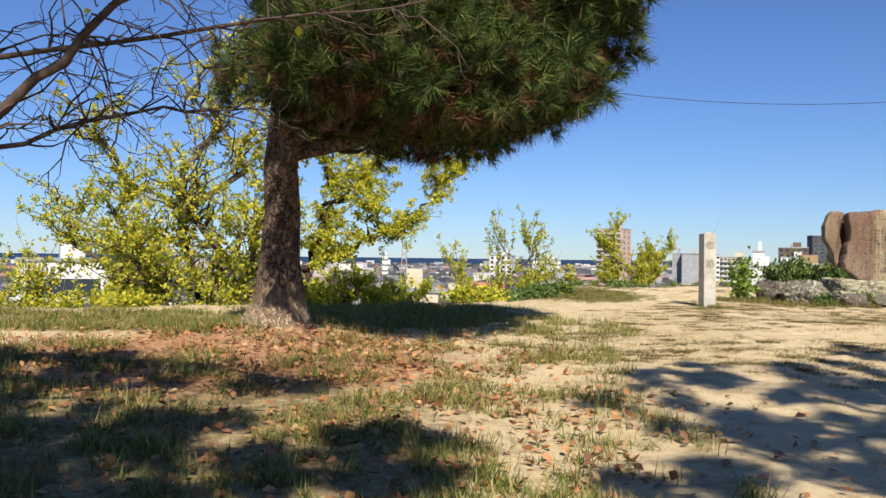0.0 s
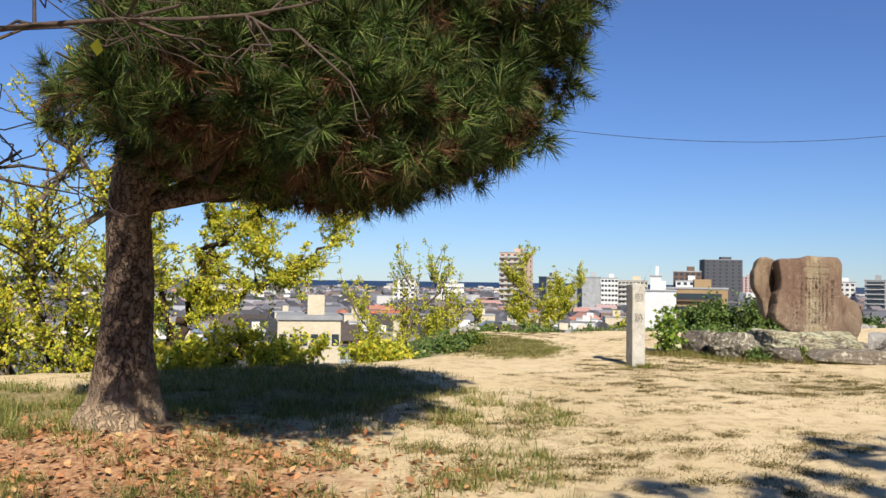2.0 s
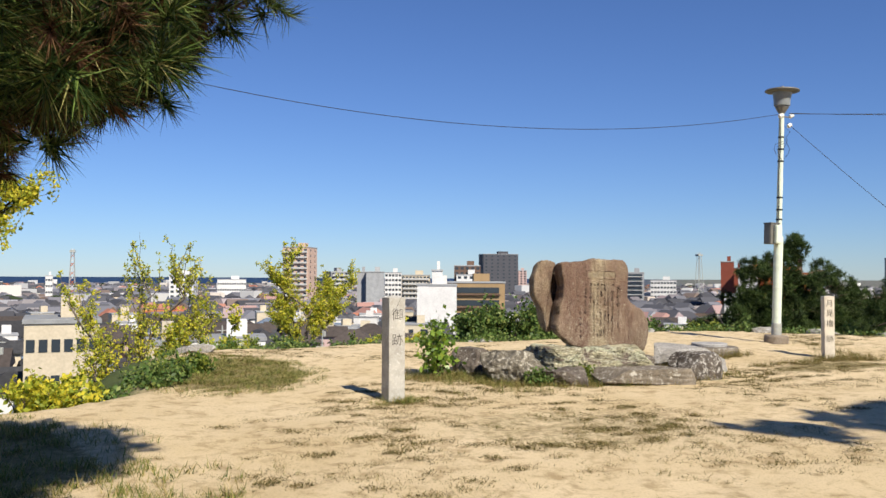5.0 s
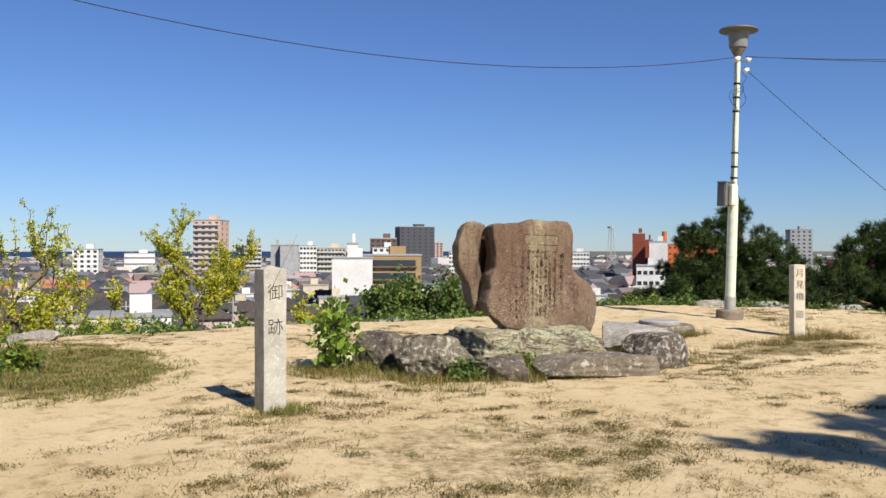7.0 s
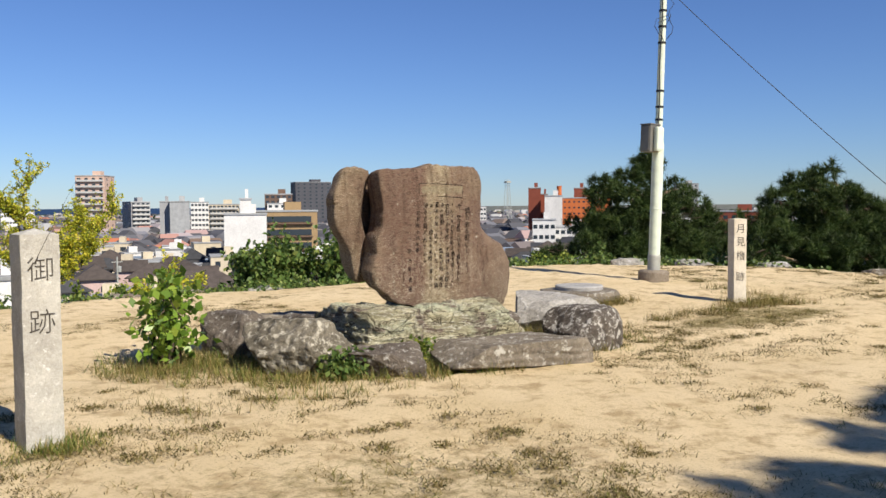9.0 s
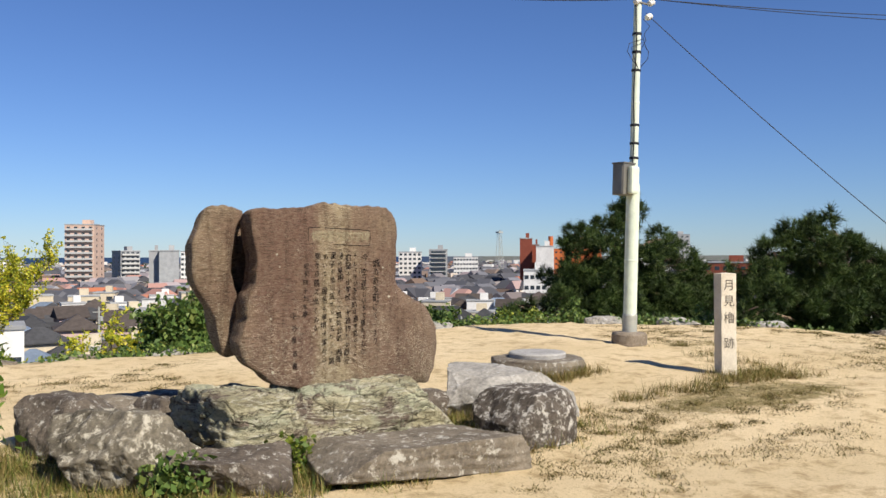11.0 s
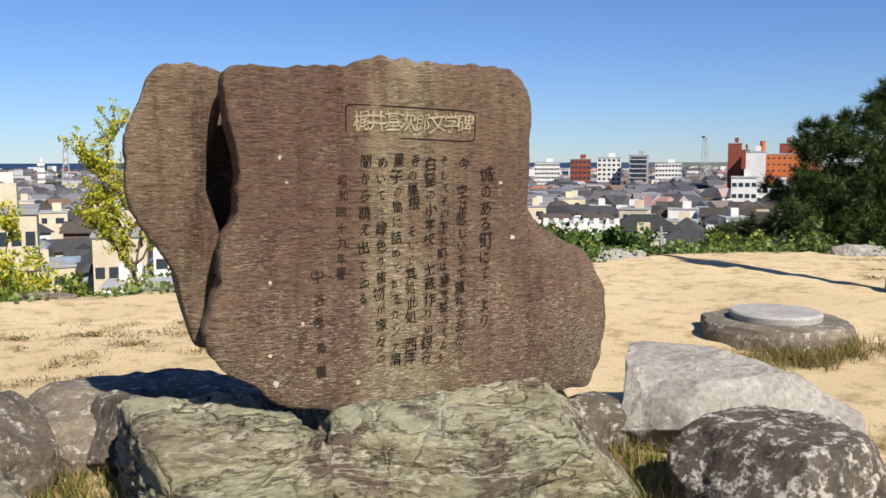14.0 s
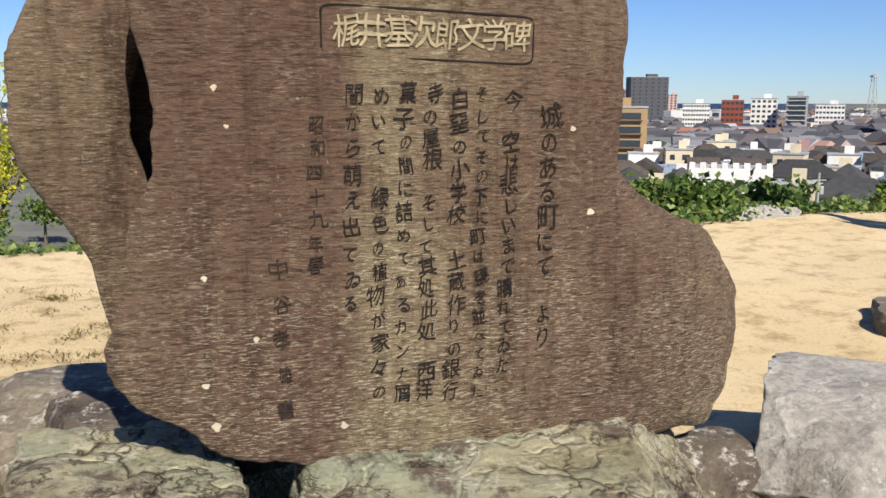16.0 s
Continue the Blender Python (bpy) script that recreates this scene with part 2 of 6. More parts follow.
    speck = ramp(nt, noise_tex(nt, 60, 4, 0.7), (0.66, (0, 0, 0)), (0.70, (0.8, 0.8, 0.8)))
    c = mix(nt, speck, c, (0.5, 0.45, 0.35))
    nt.links.new(c, b.inputs["Base Color"])
    bump(nt, b, noise_tex(nt, 22, 12, 0.84, (0.8, 0.8, 4.6)), 1.0, 0.028)
    return m


def bark_mat():
    m, nt, b = mat("plated_pine_bark", 0.9, 0, 0.2)
    base = ramp(nt, noise_tex(nt, 7, 9, 0.7, (1.4, 1.4, 0.6)), (0.3, (0.11, 0.068, 0.046)), (0.55, (0.24, 0.165, 0.115)), (0.75, (0.36, 0.27, 0.2)))
    d = crack_tex(nt, 15, (1.2, 1.2, 0.45), 0.16)
    dark = ramp(nt, d, (0.0, (0.22, 0.19, 0.17)), (0.09, (1, 1, 1)))
    c = mix(nt, 1.0, base, dark, "MULTIPLY")
    g = nt.nodes.new("ShaderNodeNewGeometry")
    sep = nt.nodes.new("ShaderNodeSeparateXYZ")
    nt.links.new(g.outputs["Position"], sep.inputs[0])
    soil = ramp(nt, add_height(nt, sep.outputs["Z"], noise_tex(nt, 5, 6, 0.7), -0.7), (0.0, (1, 1, 1)), (0.3, (0, 0, 0)))
    c = mix(nt, soil, c, (0.50, 0.36, 0.23))
    nt.links.new(c, b.inputs["Base Color"])
    plate = ramp(nt, d, (0.0, (0, 0, 0)), (0.16, (1, 1, 1)))
    bump(nt, b, add_height(nt, noise_tex(nt, 30, 8, 0.75), plate, 1.6), 1.0, 0.03)
    return m


def schist_mat():
    m, nt, b = mat("cracked_green_schist", 0.75, 0, 0.3)
    flow = noise_tex(nt, 2.2, 10, 0.66, (0.7, 0.7, 2.6))
    base = ramp(nt, flow, (0.30, (0.20, 0.165, 0.115)), (0.42, (0.42, 0.375, 0.225)), (0.50, (0.63, 0.57, 0.37)), (0.56, (0.46, 0.45, 0.295)), (0.66, (0.80, 0.75, 0.52)))
    cool = ramp(nt, noise_tex(nt, 1.3, 5, 0.6), (0.5, (0, 0, 0)), (0.62, (0.6, 0.6, 0.6)))
    c = mix(nt, cool, base, (0.43, 0.47, 0.335))
    brown = ramp(nt, noise_tex(nt, 2.9, 10, 0.74, (1, 1, 1.5)), (0.50, (0, 0, 0)), (0.56, (0.9, 0.9, 0.9)))
    c = mix(nt, brown, c, (0.19, 0.135, 0.105))
    vein = ramp(nt, noise_tex(nt, 2.6, 6, 0.62, (0.5, 0.5, 2.6)), (0.485, (0, 0, 0)), (0.5, (0.8, 0.8, 0.8)), (0.515, (0, 0, 0)))
    c = mix(nt, vein, c, (0.78, 0.74, 0.58))
    seam = ramp(nt, noise_tex(nt, 3.4, 8, 0.66, (0.6, 0.6, 2.2)), (0.482, (1, 1, 1)), (0.5, (0.16, 0.13, 0.11)), (0.518, (1, 1, 1)))
    c = mix(nt, 1.0, c, seam, "MULTIPLY")
    d = crack_tex(nt, 2.8, (0.6, 0.6, 1.8), 0.8)
    line = ramp(nt, d, (0.0, (0.1, 0.085, 0.075)), (0.008, (0.4, 0.37, 0.34)), (0.03, (1, 1, 1)))
    here = ramp(nt, noise_tex(nt, 1.9, 4, 0.6), (0.42, (0, 0, 0)), (0.54, (1, 1, 1)))
    c = mix(nt, here, c, mix(nt, 1.0, c, line, "MULTIPLY"))
    fine = ramp(nt, noise_tex(nt, 34, 7, 0.75, (0.7, 0.7, 2.0)), (0.33, (0.55, 0.53, 0.5)), (0.5, (1, 1, 1)))
    c = mix(nt, 1.0, c, fine, "MULTIPLY")
    nt.links.new(c, b.inputs["Base Color"])
    step = ramp(nt, d, (0.0, (0, 0, 0)), (0.09, (1, 1, 1)))
    bump(nt, b, add_height(nt, noise_tex(nt, 13, 10, 0.75, (0.8, 0.8, 2.4)), step, 0.35), 1.0, 0.07)
    return m


STELE = stele_mat()
PINE_BARK = bark_mat()
GREEN_SCHIST = schist_mat()
TWIG = plain("grey_brown_twig", (0.075, 0.052, 0.038), 0.9, vary=0.4, scale=15)
DARK_TWIG = plain("dark_twig", (0.05, 0.032, 0.022), 0.9, vary=0.4, scale=15)
GREY_BARK = plain("grey_bark", (0.13, 0.105, 0.08), 0.9, vary=0.4, scale=12)
NEEDLE = island_mat("pine_needles", ((0, (0.012, 0.026, 0.007)), (0.45, (0.04, 0.075, 0.015)), (0.75, (0.14, 0.20, 0.045)), (1, (0.23, 0.20, 0.07))), 0.5, 0.03, 0.12)
dappled(NEEDLE, 3.5, 0.3)
DRY_NEEDLE = island_mat("dry_pine_needles", ((0, (0.03, 0.013, 0.007)), (0.6, (0.08, 0.038, 0.018)), (1, (0.19, 0.11, 0.05))), 0.7, 0.05, 0.1)
FAR_NEEDLE = island_mat("dark_pine_needles", ((0, (0.02, 0.038, 0.011)), (0.6, (0.058, 0.096, 0.024)), (1, (0.14, 0.18, 0.05))), 0.5, 0.06, 0.15)
dappled(FAR_NEEDLE, 2.2, 0.4)
GINKGO = island_mat("yellowing_leaves", ((0, (0.19, 0.26, 0.035)), (0.35, (0.44, 0.47, 0.05)), (0.75, (0.68, 0.61, 0.055)), (1, (0.80, 0.64, 0.07))), 0.5, 0.45)
GREENER = island_mat("yellow_green_leaves", ((0, (0.06, 0.11, 0.02)), (0.6, (0.17, 0.23, 0.035)), (1, (0.36, 0.36, 0.05))), 0.6, 0.35)
SHRUB = island_mat("shrub_leaves", ((0, (0.05, 0.09, 0.02)), (0.6, (0.11, 0.18, 0.04)), (1, (0.24, 0.28, 0.07))), 0.5, 0.3)
GLOSSY = island_mat("bright_shrub_leaves", ((0, (0.07, 0.13, 0.02)), (0.6, (0.19, 0.30, 0.04)), (1, (0.36, 0.45, 0.07))), 0.35, 0.35)
GRASS = island_mat("grass_blades", ((0, (0.055, 0.10, 0.016)), (0.4, (0.16, 0.19, 0.032)), (0.7, (0.31, 0.26, 0.075)), (1, (0.48, 0.36, 0.16))), 0.6, 0.3)
DRY_GRASS = island_mat("trodden_grass", ((0, (0.07, 0.075, 0.015)), (0.4, (0.18, 0.135, 0.035)), (0.8, (0.29, 0.205, 0.075)), (1, (0.12, 0.155, 0.025))), 0.7, 0.2)
WORN_TUFT = island_mat("flattened_tufts", ((0, (0.05, 0.046, 0.014)), (0.5, (0.15, 0.115, 0.042)), (0.85, (0.26, 0.19, 0.08)), (1, (0.12, 0.14, 0.03))), 0.8, 0.1, 0.1)
LITTER = island_mat("fallen_leaves", ((0, (0.15, 0.07, 0.035)), (0.4, (0.33, 0.16, 0.075)), (0.75, (0.52, 0.22, 0.09)), (1, (0.54, 0.37, 0.17))), 0.75, 0.15)
POLE_PAINT = plain("pale_green_paint", (0.64, 0.70, 0.56), 0.5, vary=0.1, scale=9)
POLE_GREY = plain("galvanised_grey", (0.42, 0.42, 0.37), 0.5, 0.3, vary=0.15, scale=10)
CONCRETE = rock_mat("weathered_concrete", (0.20, 0.155, 0.11), (0.36, 0.30, 0.23), (0.46, 0.44, 0.38), 0.63, (1, 1, 1), 5)
LID_CONCRETE = rock_mat("pale_concrete", (0.30, 0.285, 0.26), (0.46, 0.44, 0.41), (0.55, 0.53, 0.5), 0.6, (1, 1, 1), 6, None, 0.7, 0.4)
LAMP_METAL = plain("lamp_metal", (0.20, 0.19, 0.165), 0.5, 0.4, vary=0.2)
LAMP_GLASS = plain("frosted_lamp_glass", (0.22, 0.23, 0.22), 0.3, vary=0.1)
BLACK = plain("black_rubber", (0.02, 0.02, 0.022), 0.6, vary=0.2)
PORCELAIN = plain("white_porcelain", (0.75, 0.74, 0.7), 0.3, vary=0.06)


# ---------------- mesh helpers ----------------
def raw_mesh(name, verts, faces, material, smooth=False):
    me = bpy.data.meshes.new(name)
    me.from_pydata([tuple(v) for v in verts], [], faces)
    me.materials.append(material)
    if smooth:
        me.polygons.foreach_set("use_smooth", [True] * len(me.polygons))
    me.update()
    return me


def tri_mesh(name, verts, material, corners=3):
    """Loose triangles or quads out of an (n, corners, 3) array."""
    v = np.asarray(verts, dtype=np.float32).reshape(-1, 3)
    n = len(v) // corners
    me = bpy.data.meshes.new(name)
    me.vertices.add(len(v))
    me.vertices.foreach_set("co", v.ravel())
    me.loops.add(len(v))
    me.loops.foreach_set("vertex_index", np.arange(len(v), dtype=np.int32))
    me.polygons.add(n)
    me.polygons.foreach_set("loop_start", np.arange(0, len(v), corners, dtype=np.int32))
    me.polygons.foreach_set("loop_total", np.full(n, corners, dtype=np.int32))
    me.materials.append(material)
    me.update(calc_edges=True)
    return me


def bm_mesh(name, bm, material, smooth=False):
    me = bpy.data.meshes.new(name)
    bm.normal_update()
    bm.to_mesh(me)
    bm.free()
    me.materials.append(material)
    if smooth:
        me.polygons.foreach_set("use_smooth", [True] * len(me.polygons))
    return me


def under(name, me, parent, label="", m=None):
    ob = new(name, me)
    ob.parent = parent
    if m is not None:
        ob.matrix_basis = m
    if label:
        ob["label"] = label
    return ob


def part(name, bm, material, parent, label="", smooth=False, m=None):
    return under(name, bm_mesh(name, bm, material, smooth), parent, label, m)


def box(w, d, h, at=(0, 0, 0), bevel=0.0, bm=None):
    """A box that stands on its base centre."""
    bm = bm or bmesh.new()
    made = bmesh.ops.create_cube(bm, size=1, matrix=Matrix.Translation((at[0], at[1], at[2] + h / 2)) @ Matrix.Diagonal((w, d, h, 1)))
    if bevel:
        edges = list({e for v in made["verts"] for e in v.link_edges})
        bmesh.ops.bevel(bm, geom=edges, offset=bevel, segments=2, affect="EDGES", profile=0.6)
    return bm


def lathe(profile, n=24, bm=None):
    """Turns (radius, z) pairs round the z axis."""
    bm = bm or bmesh.new()
    held = [profile[0]]
    for (r0, z0), (r1, z1) in zip(profile, profile[1:]):
        k = 0.004 / max(math.hypot(r1 - r0, z1 - z0), 0.004)
        if k < 0.2:
            held += [(r0 + (r1 - r0) * k, z0 + (z1 - z0) * k), (r1 + (r0 - r1) * k, z1 + (z0 - z1) * k)]
        held.append((r1, z1))
    profile = held
    rings = [[bm.verts.new((r * math.cos(2 * math.pi * k / n), r * math.sin(2 * math.pi * k / n), z)) for k in range(n)] for r, z in profile]
    for a, b in zip(rings, rings[1:]):
        for k in range(n):
            bm.faces.new((a[k], a[(k + 1) % n], b[(k + 1) % n], b[k]))
    bm.faces.new(rings[0][::-1])
    bm.faces.new(rings[-1])
    return bm


def tubes(paths, n=6):
    """Tapered tubes: each path is a list of (point, radius). Returns verts, faces."""
    verts, faces = [], []
    for path in paths:
        start = len(verts)
        for i, (p, r) in enumerate(path):
            a, b = Vector(path[max(i - 1, 0)][0]), Vector(path[min(i + 1, len(path) - 1)][0])
            d = (b - a).normalized() if (b - a).length > 1e-6 else Vector((0, 0, 1))
            s = d.orthogonal().normalized()
            if abs(d.z) < 0.95:
                s = d.cross(Vector((0, 0, 1))).normalized()
            else:
                s = Vector((0, 1, 0)).cross(d).normalized()
            q = d.cross(s)
            for k in range(n):
                w = 2 * math.pi * k / n
                verts.append(Vector(p) + (s * math.cos(w) + q * math.sin(w)) * r)
        for i in range(len(path) - 1):
            for k in range(n):
                a, b = start + i * n + k, start + i * n + (k + 1) % n
                faces.append((a, b, b + n, a + n))
        faces.append(tuple(start + (len(path) - 1) * n + k for k in range(n)))
    return verts, faces


def thing(name, place, label, category, group="", kind="", rz=0):
    ob = new(name)
    ob.empty_display_size = 0.1
    ob.matrix_basis = pose(*place, 0, 0, rz)
    return tagged(ob, label, category, group, kind)


def text_mesh(body, size, material, extrude=0.002, weight=0.004):
    cu = bpy.data.curves.new("letters", "FONT")
    cu.body, cu.size, cu.extrude, cu.align_x, cu.align_y = body, size, extrude, "CENTER", "CENTER"
    cu.resolution_u = 2
    cu.offset = size * weight
    ob = bpy.data.objects.new("letters", cu)
    scene.collection.objects.link(ob)
    bpy.context.view_layer.update()
    me = bpy.data.meshes.new_from_object(ob.evaluated_get(bpy.context.evaluated_depsgraph_get()))
    bpy.data.objects.remove(ob)
    me.materials.clear()
    me.materials.append(material)
    return me


# ---------------- ground ----------------
EDGE = [(-60, 6), (-20, 11.0), (-9, 12.4), (-5.6, 12.9), (-3.4, 13.6), (-1.6, 14.6), (0.6, 15.4), (1.5, 16.6), (1.7, 20.6), (2.7, 21.7), (6.7, 22.2),
        (10, 22.5), (13.5, 23.0), (15.2, 22.9), (16.5, 21.1), (17.7, 19.4), (19.5, 16.5), (23, 10), (26, -5), (30, -60), (-60, -60)]
EX = np.array(EDGE)


def outside(x, y):
    """Metres beyond the plateau's edge; below nought inside it."""
    a, b = EX, np.roll(EX, -1, axis=0)
    p = np.stack([x, y], -1)[..., None, :]
    ab = b - a
    t = np.clip(((p - a) * ab).sum(-1) / (ab * ab).sum(-1), 0, 1)
    near = a + t[..., None] * ab
    d = np.sqrt(((p - near) ** 2).sum(-1)).min(-1)
    cross = ((a[:, 1] > y[..., None]) != (b[:, 1] > y[..., None])) & (x[..., None] < (b[:, 0] - a[:, 0]) * (y[..., None] - a[:, 1]) / (b[:, 1] - a[:, 1] + 1e-12) + a[:, 0])
    return np.where(cross.sum(-1) % 2 == 1, -d, d)


def plateau(x, y):
    z = np.interp(y, [-10, 0, 3, 5.5, 8, 11, 14, 17, 20, 26], [-0.8, -0.42, -0.2, -0.06, 0.02, 0.10, 0.12, 0.15, 0.24, 0.30])
    z = z + 0.09 * np.clip((x - 10) / 2.5, 0, 1) * np.clip((y - 14) / 2, 0, 1)
    z = z + 0.17 * np.exp(-(((x + 1.66) / 0.9) ** 2 + ((y - 9.15) / 0.9) ** 2))
    return z + 0.02 * np.sin(x * 1.3 + 0.7 * y) * np.cos(y * 1.1 - 0.4 * x)


def height(x, y):
    x, y = np.asarray(x, float), np.asarray(y, float)
    d = outside(x, y)
    drop = np.where(d > 0, np.minimum(18.2, 0.25 * np.minimum(d, 0.8) + 0.75 * np.maximum(d - 0.8, 0)), 0)
    return np.where(d > 0, np.maximum(plateau(x, y) - drop, -18.0), plateau(x, y))


def zg(x, y):
    return float(height(np.array([x]), np.array([y]))[0])


def blob(x, y, cx, cy, rx, ry, soft=0.5):
    d = np.sqrt(((x - cx) / rx) ** 2 + ((y - cy) / ry) ** 2)
    return np.clip((1 - d) / soft, 0, 1)


def grass_cover(x, y):
    """How much grass grows at a place, 0 to 1."""
    g = 0.58 * blob(x, y, -2.5, 4.5, 5.4, 8.0, 0.6)
    g = np.maximum(g, 0.44 * blob(x, y, 2.2, 9.5, 2.6, 3.2, 0.7))
    g = np.maximum(g, 0.72 * blob(x, y, 2.5, 18.2, 1.6, 2.4, 0.4))
    g = np.maximum(g, 0.48 * blob(x, y, 5.6, 12.8, 3.2, 3.0, 0.7))
    g = np.maximum(g, 0.68 * blob(x, y, 5.6, 17.0, 0.9, 0.7, 0.6))
    g = np.maximum(g, 0.62 * blob(x, y, 7.6, 16.5, 2.4, 1.3, 0.4))
    g = np.maximum(g, 0.60 * blob(x, y, 12.0, 16.2, 2.4, 0.9, 0.6))
    g = np.maximum(g, 0.50 * blob(x, y, 14.6, 19.3, 1.4, 0.6, 0.6))
    g = np.maximum(g, 0.55 * blob(x, y, 4.3, 14.8, 0.6, 0.4, 0.6))
    g = np.maximum(g, 0.66 * blob(x, y, 11.2, 18.15, 0.7, 0.3, 0.5))
    g = np.maximum(g, 0.6 * blob(x, y, 12.9, 17.0, 0.7, 0.35, 0.5))
    g = np.maximum(g, 0.44 * blob(x, y, 16, 17.5, 3.0, 2.0, 0.8))
    g = np.maximum(g, 0.60 * blob(x, y, -6, 10.8, 7, 2.2, 0.4))
    g = np.maximum(g, 0.72 * blob(x, y, -1.0, 12.4, 2.7, 2.9, 0.35))
    return g


def litter_cover(x, y):
    g = 0.66 * blob(x, y, -2.0, 7.6, 3.6, 2.6, 0.5)
    return np.maximum(g, 0.40 * blob(x, y, -0.5, 5.0, 3.2, 3.0, 0.8))


def build_ground():
    def axis(lo, hi, step):
        inner = list(np.arange(lo, hi + 1e-6, step))
        left, right, s = [lo], [hi], step
        while left[-1] > -4600:
            s *= 1.22
            left.append(left[-1] - s)
            right.append(right[-1] + s)
        return np.array(left[:0:-1] + inner + right[1:])

    xs, ys = axis(-9, 20, 0.2), axis(-3, 25, 0.2)
    X, Y = np.meshgrid(xs, ys)
    Z = height(X, Y) + 15.5 * np.clip((np.sqrt((X - 3) ** 2 + (Y - 7) ** 2) - 1900) / 2700, 0, 1)
    d = outside(X, Y)
    rng = np.random.RandomState(3)
    Z = Z + np.where(d < 0, rng.normal(0, 0.009, Z.shape), rng.normal(0, 0.04, Z.shape) * np.clip((d - 1) / 2, 0.15, 1)) * (np.abs(X) < 40)
    nx, ny = len(xs), len(ys)
    v = np.stack([X, Y, Z], -1).reshape(-1, 3).astype(np.float32)
    i = (np.arange(ny - 1)[:, None] * nx + np.arange(nx - 1)[None]).ravel()
    quads = np.stack([i, i + 1, i + 1 + nx, i + nx], -1).astype(np.int32)
    me = bpy.data.meshes.new("ground")
    me.vertices.add(len(v))
    me.vertices.foreach_set("co", v.ravel())
    me.loops.add(quads.size)
    me.loops.foreach_set("vertex_index", quads.ravel())
    me.polygons.add(len(quads))
    me.polygons.foreach_set("loop_start", np.arange(0, quads.size, 4, dtype=np.int32))
    me.polygons.foreach_set("loop_total", np.full(len(quads), 4, dtype=np.int32))
    me.polygons.foreach_set("use_smooth", np.ones(len(quads), dtype=bool))
    me.update(calc_edges=True)
    far = np.sqrt((X - 3) ** 2 + (Y - 7) ** 2)
    for name, value in (("grass", grass_cover(X, Y) * (d < 0.3)), ("litter", litter_cover(X, Y) * (d < 0)), ("slope", np.clip((d + 0.1) / 0.5, 0, 1)),
                        ("town", np.clip((d - 28) / 8, 0, 1)), ("sea", ((far > 2000) & (Y > 0) & (X < 0.6 * Y)).astype(float))):
        a = me.attributes.new(name, "FLOAT", "POINT")
        a.data.foreach_set("value", value.ravel().astype(np.float32))
    me.materials.append(GROUND)
    return tagged(new("ground", me), "pale sandy earth with worn grass patches and fallen leaves", "ground", kind="structure")


build_ground()


# ---------------- foliage ----------------
def turns(rng, n, up=None, spread=1.0):
    """n random rotation matrices whose third axis leans towards up."""
    z = rng.normal(size=(n, 3)) * spread
    if up is not None:
        z = z + up
    z /= np.linalg.norm(z, axis=1, keepdims=True) + 1e-9
    a = rng.normal(size=(n, 3))
    x = np.cross(a, z)
    x /= np.linalg.norm(x, axis=1, keepdims=True) + 1e-9
    return np.stack([x, np.cross(z, x), z], -1)


def needle_tuft(rng, count, length, width, open_angle=1.45):
    """Needles that fan out round a shoot along z; (count, 3, 3) triangles."""
    az, tilt = rng.uniform(0, 2 * math.pi, count), rng.uniform(0.1, open_angle, count)
    d = np.stack([np.sin(tilt) * np.cos(az), np.sin(tilt) * np.sin(az), np.cos(tilt)], -1)
    side = np.cross(d, rng.normal(size=(count, 3)))
    side /= np.linalg.norm(side, axis=1, keepdims=True)
    root = np.stack([np.zeros(count), np.zeros(count), rng.uniform(-0.35, 0.25, count) * length], -1)
    tip = root + d * (length * rng.uniform(0.7, 1.1, count))[:, None] + np.array([0, 0, 0])
    return np.stack([root + side * width / 2, root - side * width / 2, tip], 1)


def tufts(rng, places, up, count, length, width, spread=0.6):
    out = []
    kinds = [needle_tuft(rng, count, length, width) for _ in range(6)]
    R = turns(rng, len(places), up, spread)
    for k in range(6):
        sel = np.arange(k, len(places), 6)
        s = rng.uniform(0.75, 1.25, len(sel))
        out.append(np.einsum("nij,mcj->nmci", R[sel] * s[:, None, None], kinds[k]) + places[sel][:, None, None, :])
    return np.concatenate([o.reshape(-1, 3, 3) for o in out])


def leaves(rng, places, size, up=None, long=1.3):
    """Small leaf blades: folded kites as loose quads."""
    n = len(places)
    R = turns(rng, n, up, 1.0)
    s = size * rng.uniform(0.6, 1.3, n)
    kite = np.array([(0, 0, 0), (0.42, 0.5 * long, 0.12), (0, long, 0), (-0.42, 0.5 * long, 0.12)])
    return np.einsum("nij,cj->nci", R * s[:, None, None], kite) + places[:, None, :]


def bent(a, b, r0, r1, rng, wobble=0.08, n=6, sag=0.0):
    """A crooked limb from a to b."""
    a, b = np.array(a, float), np.array(b, float)
    L = np.linalg.norm(b - a)
    out = []
    for i in range(n + 1):
        t = i / n
        p = a + (b - a) * t + rng.normal(0, wobble * L / n, 3) * (0 < i) + np.array([0, 0, -sag * 4 * t * (1 - t)])
        out.append((tuple(p), r0 + (r1 - r0) * t))
    return out


def lobe_points(rng, lobes, n):
    """Places near the skins of several flattened lobes, with their outward ways."""
    vol = np.array([l[3] * l[4] * l[5] for l in lobes]) ** 0.75
    pick = rng.choice(len(lobes), n, p=vol / vol.sum())
    L = np.array(lobes)[pick]
    d = rng.normal(size=(n, 3))
    d /= np.linalg.norm(d, axis=1, keepdims=True)
    r = rng.uniform(0.3, 1.0, n) ** 0.45
    return L[:, :3] + d * L[:, 3:6] * r[:, None], d


